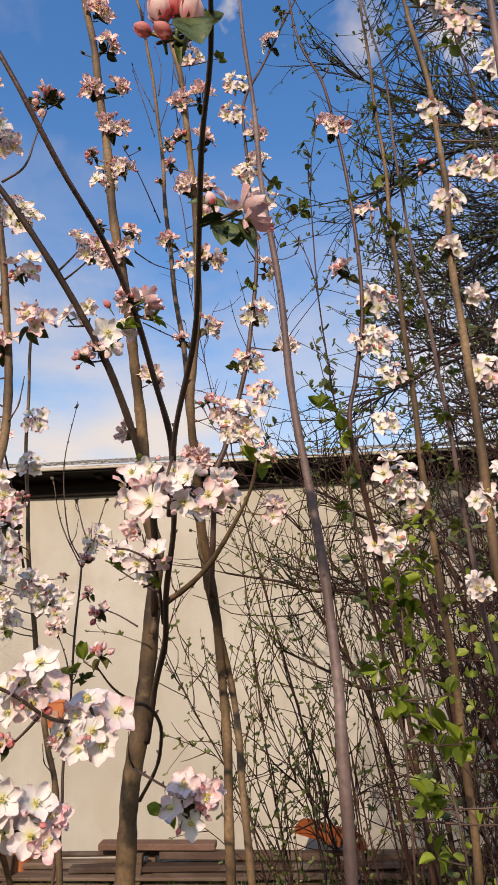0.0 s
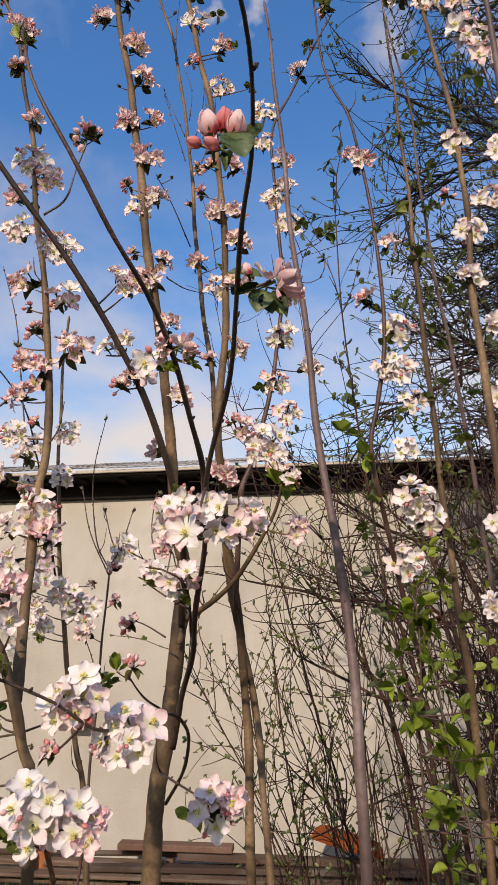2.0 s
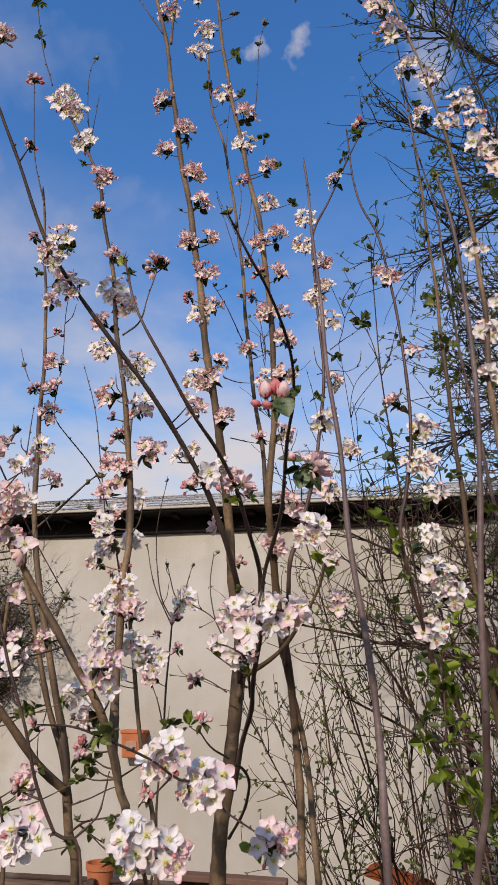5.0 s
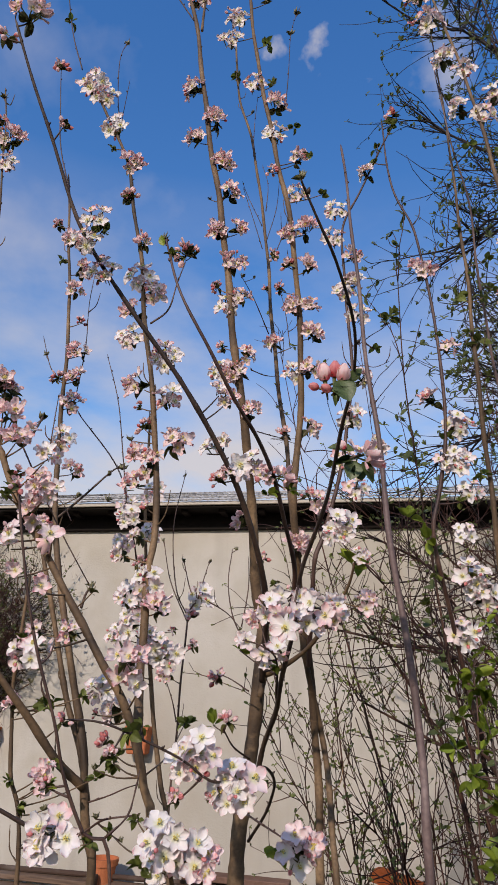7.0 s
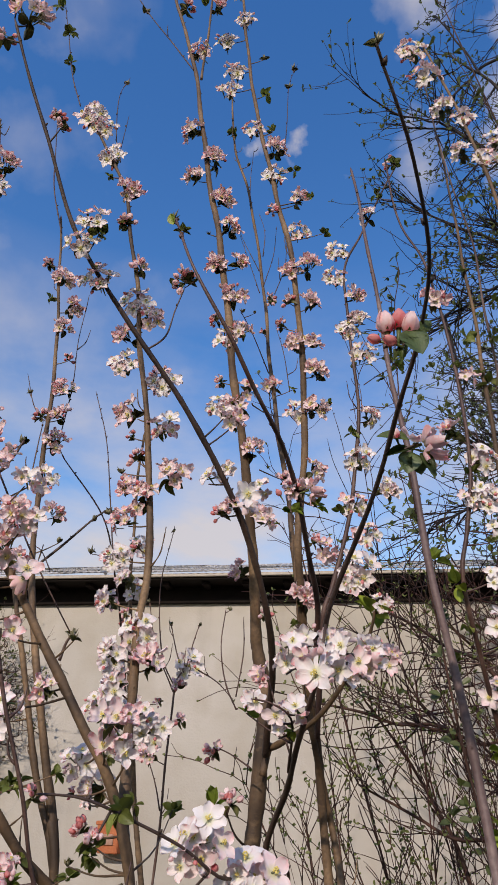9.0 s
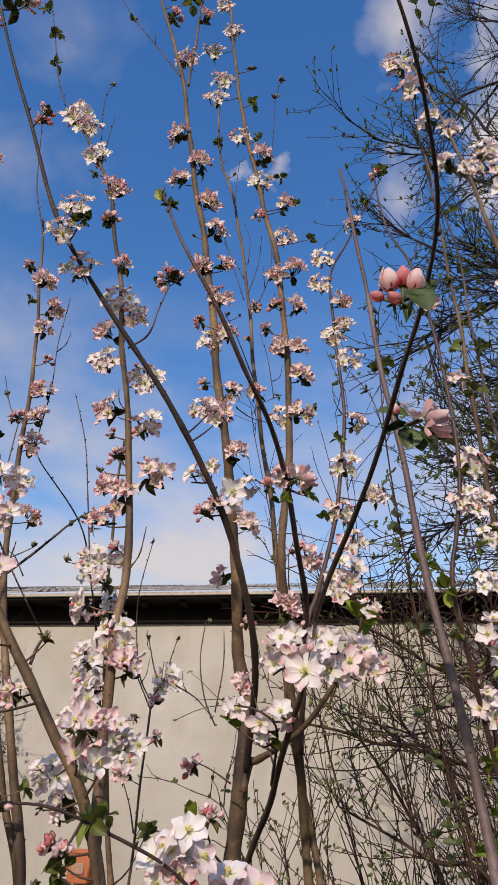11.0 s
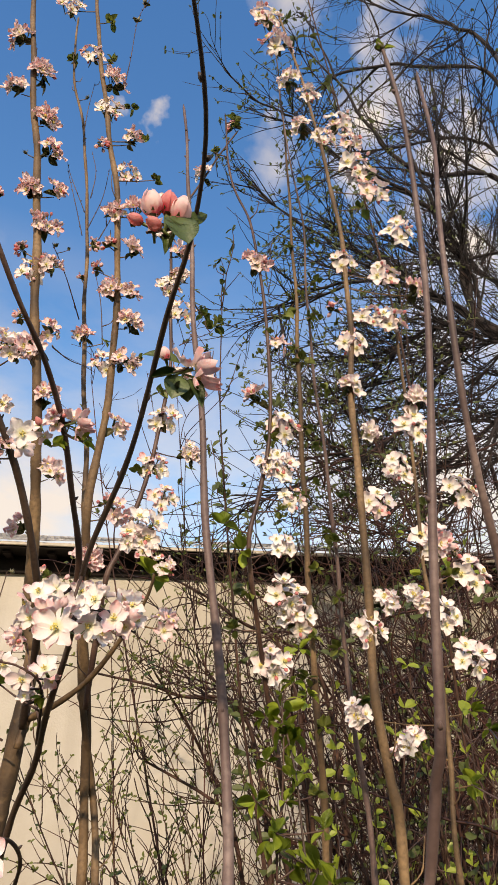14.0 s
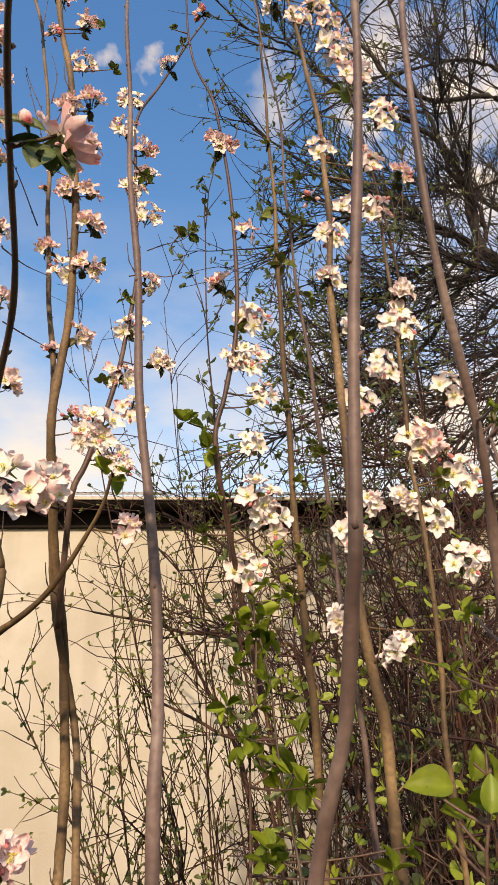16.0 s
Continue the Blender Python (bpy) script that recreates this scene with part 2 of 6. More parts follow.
old_board = material("weathered_board", build_board)
terracotta = plain("terracotta", (0.42, 0.13, 0.055), (0.55, 0.2, 0.09), 6.0, 0.8, 0.3)
soil = plain("garden_soil", (0.08, 0.06, 0.04), (0.15, 0.115, 0.07), 1.5, 0.95, 0.8, 0.03)
grass_mat = leaf_mat("grass_blade", (0.10, 0.15, 0.03), (0.055, 0.085, 0.02), 0.2)
paint_green = plain("pale_green_paint", (0.33, 0.42, 0.30), (0.42, 0.5, 0.38), 3.0, 0.6, 0.2)

# ---------------------------------------------------------------- mesh helpers


def link(name, bm_or_data, mats, parent=None, label="", at=None, kind=""):
    if isinstance(bm_or_data, bmesh.types.BMesh):
        me = bpy.data.meshes.new(name)
        bm_or_data.to_mesh(me)
        bm_or_data.free()
    else:
        me = bm_or_data
    for m in (mats if isinstance(mats, (list, tuple)) else [mats]):
        if m.name not in [x.name for x in me.materials if x]:
            me.materials.append(m)
    ob = new(name, me)
    if parent:
        ob.parent = parent
    if at is not None:
        ob.matrix_basis = at
    return tagged(ob, label=label, kind=kind)


def part(name, bm, mat, parent, label=""):
    return link(name, bm, mat, parent, label)


def smooth_line(points, steps):
    """A curve through the points (Catmull-Rom), with that many steps a span."""
    p = [np.array(q, float) for q in points]
    p = [2 * p[0] - p[1]] + p + [2 * p[-1] - p[-2]]
    out = []
    for i in range(1, len(p) - 2):
        a, b, c, e = p[i - 1], p[i], p[i + 1], p[i + 2]
        for k in range(steps):
            s = k / steps
            out.append(0.5 * ((2 * b) + (c - a) * s + (2 * a - 5 * b + 4 * c - e) * s * s + (3 * b - a - 3 * c + e) * s ** 3))
    out.append(p[-2])
    return np.array(out)


def tube_arrays(pts, radii, sides, base):
    """Vertices and faces of a round tube along pts, closed at both ends."""
    pts, n = np.asarray(pts, float), len(pts)
    tan = np.gradient(pts, axis=0)
    tan /= np.maximum(np.linalg.norm(tan, axis=1, keepdims=True), 1e-9)
    ref = np.array([1.0, 0, 0]) if abs(tan[0][0]) < 0.8 else np.array([0, 1.0, 0])
    u = np.cross(tan, ref)
    u /= np.maximum(np.linalg.norm(u, axis=1, keepdims=True), 1e-9)
    v = np.cross(tan, u)
    ang = np.arange(sides) * 2 * np.pi / sides
    ring = (u[:, None, :] * np.cos(ang)[None, :, None] + v[:, None, :] * np.sin(ang)[None, :, None]) * np.asarray(radii)[:, None, None] + pts[:, None, :]
    verts = ring.reshape(-1, 3)
    i = np.arange(n - 1)[:, None] * sides
    j = np.arange(sides)[None, :]
    k = (j + 1) % sides
    faces = np.stack([i + j, i + k, i + sides + k, i + sides + j], -1).reshape(-1, 4) + base
    caps = [list(base + np.arange(sides)[::-1]), list(base + (n - 1) * sides + np.arange(sides))]
    return verts, faces.tolist() + caps


def tubes_mesh(name, lines, sides=4, smooth=True):
    """One mesh of many tubes; lines are (points, radius at start, radius at end)."""
    vs, fs, base = [], [], 0
    for pts, r0, r1 in lines:
        radii = np.linspace(r0, r1, len(pts))
        a, f = tube_arrays(pts, radii, sides, base)
        vs.append(a)
        fs.extend(f)
        base += len(a)
    me = bpy.data.meshes.new(name)
    me.from_pydata(np.concatenate(vs).tolist(), [], fs)
    if smooth:
        me.polygons.foreach_set("use_smooth", [True] * len(me.polygons))
    me.update()
    return me


def box_bm(size, at=(0, 0, 0), bevel=0.004, bm=None):
    bm2 = bmesh.new()
    bmesh.ops.create_cube(bm2, size=1.0)
    bmesh.ops.scale(bm2, vec=size, verts=bm2.verts)
    if bevel:
        bmesh.ops.bevel(bm2, geom=bm2.edges[:], offset=bevel, segments=1, affect="EDGES")
    bmesh.ops.translate(bm2, vec=at, verts=bm2.verts)
    return bm2


# ---------------------------------------------------------------- blossom and leaf meshes


def petal_points(length, width, cup, rng):
    """A grid of points over one petal that leaves the centre along +x, cupped upwards."""
    rows, cols = 7, 6
    g = np.zeros((rows, cols, 3))
    tw, lean, curl = rng.uniform(-0.22, 0.22), rng.uniform(-0.15, 0.15), rng.uniform(-0.5, 0.2)
    ph = rng.uniform(0, 6.283)
    for i in range(rows):
        t = i / (rows - 1)
        w = width * (0.12 + 1.0 * math.sin(math.pi * min(1.0, t ** 1.15 * 0.84 + 0.03)) ** 0.9)
        for j in range(cols):
            s = (j / (cols - 1) - 0.5) * 2
            notch = 0.06 * length * (1 - abs(s)) if i == rows - 1 else 0.0
            round_off = 0.22 * length * s * s * t ** 1.5
            x = t * length - notch - round_off
            y = s * w * 0.5 + lean * t * length * 0.4
            z = cup * length * (t ** 1.6) + 0.26 * length * (s * s) * t * (1 - 0.35 * t) + tw * s * t * length * 0.3
            z += curl * length * max(0.0, t - 0.55) ** 2 * 2 + rng.uniform(-0.008, 0.008) * length + 0.04 * length * t * math.sin(3.9 * s + ph)
            g[i, j] = (x, y, z)
    return g


def flower_mesh(name, cup, seed, mats, radius=0.022, petals=5):
    """A five-petalled apple blossom on its stalk; origin at the base of the petals, +z out of its face."""
    rng = random.Random(seed)
    bm = bmesh.new()
    uv = bm.loops.layers.uv.new("petal")

    def quad(vs, uvs, mat):
        f = bm.faces.new(vs)
        f.material_index, f.smooth = mat, True
        for lp, q in zip(f.loops, uvs):
            lp[uv].uv = q

    for k in range(petals):
        ln = radius * rng.uniform(0.84, 1.08)
        g = petal_points(ln, ln * rng.uniform(0.60, 0.74), cup + rng.uniform(-0.25, 0.3), rng)
        rot = Matrix.Rotation(2 * math.pi * k / petals + rng.uniform(-0.2, 0.2), 3, "Z")
        lift = Vector((0.0015, 0, 0.0009 * (k % 3)))
        rows, cols = g.shape[:2]
        top = [[bm.verts.new(rot @ (Vector(g[i, j]) + lift)) for j in range(cols)] for i in range(rows)]
        low = [[bm.verts.new(rot @ (Vector(g[i, j]) + lift - Vector((0, 0, 0.00045)))) for j in range(cols)] for i in range(rows)]
        for i in range(rows - 1):
            for j in range(cols - 1):
                q = [(j / (cols - 1), i / (rows - 1)), ((j + 1) / (cols - 1), i / (rows - 1)), ((j + 1) / (cols - 1), (i + 1) / (rows - 1)), (j / (cols - 1), (i + 1) / (rows - 1))]
                quad([top[i][j], top[i][j + 1], top[i + 1][j + 1], top[i + 1][j]], q, 0)
                quad([low[i + 1][j], low[i + 1][j + 1], low[i][j + 1], low[i][j]], [q[3], q[2], q[1], q[0]], 1)
    for k in range(14):
        a, tilt = rng.uniform(0, 6.283), rng.uniform(0.1, 0.75)
        ln = radius * rng.uniform(0.2, 0.33)
        d = Vector((math.cos(a) * math.sin(tilt), math.sin(a) * math.sin(tilt), math.cos(tilt)))
        side = d.orthogonal().normalized() * 0.00035
        o = Vector((0, 0, 0.001))
        v = [bm.verts.new(o + side), bm.verts.new(o - side), bm.verts.new(o + d * ln - side), bm.verts.new(o + d * ln + side)]
        quad(v, [(0, 0)] * 4, 3)
        m = bmesh.ops.create_icosphere(bm, subdivisions=1, radius=0.0011, matrix=Matrix.Translation(o + d * ln))
        for f in {f for x in m["verts"] for f in x.link_faces}:
            f.material_index, f.smooth = 2, True
    for k in range(5):
        a = 2 * math.pi * (k + 0.5) / 5
        tip = Vector((math.cos(a), math.sin(a), -0.25)) * radius * 0.42
        b1 = Vector((math.cos(a + 0.5), math.sin(a + 0.5), 0)) * 0.003 - Vector((0, 0, 0.002))
        b2 = Vector((math.cos(a - 0.5), math.sin(a - 0.5), 0)) * 0.003 - Vector((0, 0, 0.002))
        v = [bm.verts.new(b1), bm.verts.new(tip), bm.verts.new(b2)]
        quad(v, [(0, 0)] * 3, 4)
    stalk = bmesh.ops.create_cone(bm, segments=5, radius1=0.0008, radius2=0.0022, depth=0.022, matrix=Matrix.Translation((0, 0, -0.0125)), cap_ends=True)
    for f in {f for x in stalk["verts"] for f in x.link_faces}:
        f.material_index, f.smooth = 4, True
    me = bpy.data.meshes.new(name)
    bm.to_mesh(me)
    bm.free()
    for m in mats:
        me.materials.append(m)
    return me


def bud_mesh(name, seed, mats, radius=0.0065):
    """A closed balloon bud: overlapping petals wrapped round a point, with sepals and a stalk."""
    rng = random.Random(seed)
    bm = bmesh.new()
    uv = bm.loops.layers.uv.new("petal")
    for k in range(5):
        base = 2 * math.pi * k / 5
        rows, cols = 6, 5
        grid = []
        for i in range(rows):
            t = i / (rows - 1)
            r = radius * (0.22 + 0.95 * math.sin(math.pi * (0.12 + 0.80 * t)) ** 0.9) * (1 - 0.25 * t * t)
            z = radius * 2.55 * t * (1 + 0.06 * (k % 3))
            row = []
            for j in range(cols):
                a = base + (j / (cols - 1) - 0.5) * 1.75
                rr = r * (0.86 + 0.34 * (j / (cols - 1)) * (0.35 + 0.65 * t)) * rng.uniform(0.95, 1.05)
                row.append(bm.verts.new((math.cos(a) * rr, math.sin(a) * rr, z)))
            grid.append(row)
        for i in range(rows - 1):
            for j in range(cols - 1):
                f = bm.faces.new([grid[i][j], grid[i][j + 1], grid[i + 1][j + 1], grid[i + 1][j]])
                f.smooth, f.material_index = True, 0
                for lp, q in zip(f.loops, ((0, i), (1, i), (1, i + 1), (0, i + 1))):
                    lp[uv].uv = (q[0], 1.0 - q[1] / rows * 0.8)
    for k in range(5):
        a = 2 * math.pi * k / 5 + 0.3
        d, s = Vector((math.cos(a), math.sin(a), 0)), Vector((-math.sin(a), math.cos(a), 0))
        v = [bm.verts.new(d * radius * 0.45 + s * radius * 0.28), bm.verts.new(d * radius * 1.02 + Vector((0, 0, radius * 0.5))), bm.verts.new(d * radius * 0.45 - s * radius * 0.28)]
        bm.faces.new(v).material_index = 1
    st = bmesh.ops.create_cone(bm, segments=5, radius1=0.0008, radius2=0.0024, depth=0.02, matrix=Matrix.Translation((0, 0, -0.009)), cap_ends=True)
    for f in {f for x in st["verts"] for f in x.link_faces}:
        f.material_index, f.smooth = 1, True
    me = bpy.data.meshes.new(name)
    bm.to_mesh(me)
    bm.free()
    for m in mats:
        me.materials.append(m)
    return me


def leaf_mesh(name, mat, length=0.03, width=0.017, bend=0.35, fold=0.3, seed=1):
    """An oval pointed leaf with a folded midrib, leaving the origin along +x."""
    rng = random.Random(seed)
    bm = bmesh.new()
    rows, cols = 8, 5
    grid = []
    for i in range(rows):
        t = i / (rows - 1)
        w = width * (math.sin(math.pi * t ** 0.85) ** 0.75 if 0 < t < 1 else 0.04)
        row = []
        for j in range(cols):
            s = (j / (cols - 1) - 0.5) * 2
            row.append(bm.verts.new((t * length, s * w * 0.5, abs(s) * w * fold - bend * length * t * t + rng.uniform(-0.02, 0.02) * width)))
        grid.append(row)
    for i in range(rows - 1):
        for j in range(cols - 1):
            bm.faces.new([grid[i][j], grid[i][j + 1], grid[i + 1][j + 1], grid[i + 1][j]]).smooth = True
    bmesh.ops.solidify(bm, geom=bm.faces[:], thickness=0.0003)
    me = bpy.data.meshes.new(name)
    bm.to_mesh(me)
    bm.free()
    me.materials.append(mat)
    return me


def tuft_mesh(name, seed, mat, size=0.012):
    """A swollen, downy leaf bud: a few narrow leaves still wrapped together."""
    rng = random.Random(seed)
    bm = bmesh.new()
    for k in range(6):
        a, tilt = k * 1.05 + rng.uniform(-0.3, 0.3), rng.uniform(0.1, 0.6)
        d = Vector((math.cos(a) * math.sin(tilt), math.sin(a) * math.sin(tilt), math.cos(tilt)))
        s = d.orthogonal().normalized()
        n = d.cross(s)
        ln, w = size * rng.uniform(0.7, 1.2), size * 0.2
        ring = [bm.verts.new(d * ln * 0.5 + (s * math.cos(q) * w + n * math.sin(q) * w * 0.5)) for q in (0, 1.57, 3.14, 4.71)]
        lo, hi = bm.verts.new(d * 0.0), bm.verts.new(d * ln)
        for i in range(4):
            bm.faces.new([lo, ring[(i + 1) % 4], ring[i]]).smooth = True
            bm.faces.new([hi, ring[i], ring[(i + 1) % 4]]).smooth = True
    me = bpy.data.meshes.new(name)
    bm.to_mesh(me)
    bm.free()
    me.materials.append(mat)
    return me


whites = [flower_mesh("flower", c, 10 + i, [petal_white, petal_under, anther, filament, sepal_mat], petals=n) for i, (c, n) in enumerate(((0.10, 5), (0.22, 6), (0.34, 5), (0.16, 6), (0.45, 5)))]
blushes = [flower_mesh("flower", c, 30 + i, [petal_blush, petal_under, anther, filament, sepal_mat]) for i, c in enumerate((0.15, 0.3, 0.5, 0.65, 0.4))]
pinks = [flower_mesh("half_open_flower", c, 50 + i, [petal_under, petal_rose, anther, filament, sepal_mat]) for i, c in enumerate((0.7, 0.95))]
buds = [bud_mesh("bud", 70 + i, [petal_bud, sepal_mat]) for i in range(3)]
pale_buds = [bud_mesh("bud", 80 + i, [petal_rose, sepal_mat]) for i in range(2)]
leaves = [leaf_mesh("leaf", leaf_green, 0.026, 0.017, b, 0.35, i) for i, b in enumerate((0.1, 0.3, 0.5, -0.15))]
broad = [leaf_mesh("leaf", leaf_fresh, 0.04, 0.027, b, 0.3, 9 + i) for i, b in enumerate((0.1, 0.3, -0.1))]
rosette = [leaf_mesh("leaf", leaf_rosette, 0.026, 0.020, b, 0.22, 40 + i) for i, b in enumerate((0.15, 0.35, -0.1))]
near_leaves = [leaf_mesh("leaf", leaf_dark, 0.026, 0.012, b, 0.3, 19 + i) for i, b in enumerate((0.1, 0.3, -0.1))]
round_leaf = leaf_mesh("leaf", leaf_dark, 0.026, 0.023, 0.1, 0.12, 27)
near_buds = [bud_mesh("bud", 86 + i, [petal_balloon, sepal_mat]) for i in range(2)]
tufts = [tuft_mesh("leaf_bud", 90 + i, bud_grey) for i in range(3)]

# ---------------------------------------------------------------- apple trees
rng = random.Random(5)
BASES = {}


def tree(name, base, label, category="fruit tree", group="apple trees"):
    e = new(name)
    e.location = base
    BASES[e] = Vector(base)
    return tagged(e, label, category, group)


def stem(owner, name, points, r0, r1, mat):
    """One shoot of a tree: a tapered, slightly knotty tube from tip to foot. Radii in millimetres."""
    base = np.array(BASES[owner])
    steps = 7
    pts = smooth_line(points, steps)
    seg = np.concatenate([[0], np.cumsum(np.linalg.norm(np.diff(pts, axis=0), axis=1))])
    n = max(len(pts), int(seg[-1] / 0.012))
    s = np.linspace(0, seg[-1], n)
    pts = np.stack([np.interp(s, seg, pts[:, i]) for i in range(3)], 1)
    upper = min(seg[-1], 1.9)
    rad = np.interp(s, [0, upper, seg[-1] + 1e-6], [r0, r1, r1 * (1.25 if seg[-1] > upper else 1.0)]) * 0.00088
    seed = len(bpy.data.objects)
    r2 = random.Random(seed)
    at = 0.01
    nodes = []
    while at < seg[-1]:
        nodes.append(at)
        at += r2.uniform(0.028, 0.055)
    for q in nodes:
        rad = rad * (1 + r2.uniform(0.02, 0.10) * np.exp(-((s - q) / 0.006) ** 2))
    rad = rad * (1 + 0.05 * np.sin(s * 37 + seed) + 0.04 * np.sin(s * 91 + seed * 2))
    wob = min(r1, 6) * 0.00022
    pts = pts + np.stack([np.sin(s * 24 + seed) * wob, np.cos(s * 19 + seed) * wob, 0 * s], 1)
    if s[-1] > 0.06:
        rad[0] *= 0.4
    a, f = tube_arrays(pts - base, rad, 10 if r1 > 5 else 7, 0)
    verts, faces = [a], list(f)
    total = len(a)
    for i, q in enumerate(nodes):
        k = int(np.argmin(np.abs(s - q)))
        if r2.random() < 0.4 or k == 0:
            continue
        ang = i * 2.4 + seed
        out = np.array([math.cos(ang), math.sin(ang), 0.9])
        out /= np.linalg.norm(out)
        p0 = pts[k] - base + out * rad[k] * 0.6
        ln = 0.004 + rad[k] * 0.35
        if mat in (bark, twig_bark) and r2.random() < 0.16:
            # a short bare twig that turns upwards
            ln = r2.uniform(0.02, 0.07)
            up = p0 + out * ln * 0.4
            tip = up + np.array((out[0] * 0.25, out[1] * 0.25, 0.9)) * ln * 0.7
            line, thin_r = smooth_line([p0, up, (up + tip) / 2 + out * 0.002, tip], 3), 0.0011
            a, f = tube_arrays(line, thin_r * np.linspace(1.2, 0.7, len(line)) * (1 + 0.3 * np.sin(np.arange(len(line)) * 2.1)), 5, total)
        else:
            a, f = tube_arrays([p0, p0 + out * ln * 0.5, p0 + out * ln], [0.0018, 0.0016, 0.0004], 5, total)
        verts.append(a)
        faces += f
        total += len(a)
    ob = new(name, bpy.data.meshes.new(name))
    ob.parent = owner
    SHOOTS.append({"ob": ob, "pts": pts, "rad": rad, "base": base, "verts": verts, "faces": faces, "total": total, "mat": mat})
    return SHOOTS[-1]


def finish(s):
    me = s["ob"].data
    me.from_pydata(np.concatenate(s["verts"]).tolist(), [], s["faces"])
    me.polygons.foreach_set("use_smooth", [True] * len(me.polygons))
    me.materials.append(s["mat"])
    me.update()


def aim(direction, spin):
    return Vector(direction).to_track_quat("Z", "Y").to_matrix().to_4x4() @ Matrix.Rotation(spin, 4, "Z")


def put(s, mesh, where, direction, size, along=False):
    """A blossom, bud or leaf on a shoot; direction is where it faces, or points if along."""
    ob = new(mesh.name.split(".")[0], mesh)
    ob.parent = s["ob"]
    if along:
        rot = Vector(direction).to_track_quat("X", "Z").to_matrix().to_4x4() @ Matrix.Rotation(rng.uniform(-0.4, 1.3) * rng.choice((-1, 1)), 4, "X")
    else:
        rot = aim(direction, rng.uniform(0, 6.283))
    ob.matrix_basis = Matrix.Translation(Vector(where) - Vector(s["base"])) @ rot @ Matrix.Scale(size, 4)
    return ob


def lay(s, mesh, where, direction, face, size):
    """A leaf on a shoot that points along direction and turns its upper side towards face."""
    x = Vector(direction).normalized()
    z = (Vector(face) - x * x.dot(Vector(face))).normalized()
    rot = Matrix((x, z.cross(x), z)).transposed().to_4x4()
    ob = new(mesh.name.split(".")[0], mesh)
    ob.parent = s["ob"]
    ob.matrix_basis = Matrix.Translation(Vector(where) - Vector(s["base"])) @ rot @ Matrix.Scale(size, 4)
    return ob


def spur(s, where, thick=1.0):
    """The short twig from the shoot out to a cluster."""
    w = np.array(where)
    d = np.linalg.norm(s["pts"] + np.array((0, 0, 0.012)) - w, axis=1)
    k = int(np.argmin(d))
    p0 = s["pts"][k]
    if np.linalg.norm(w - p0) < 0.006:
        return
    mid = (p0 + w) / 2 + np.array((0, 0, -0.03 * np.linalg.norm(w - p0)))
    line = smooth_line([p0, mid, w], 3) - s["base"]
    r = min(thick * 0.001, max(s["rad"][k] * 0.7, 0.0007))
    a, f = tube_arrays(line, np.linspace(r * 1.5, r * 0.9, len(line)), 5, s["total"])
    s["verts"].append(a)
    s["faces"] += f
    s["total"] += len(a)


def ball(out, spread):
    v = Vector((rng.gauss(0, 1), rng.gauss(0, 1), rng.gauss(0, 1))).normalized()
    return (Vector(out) + v * spread).normalized()


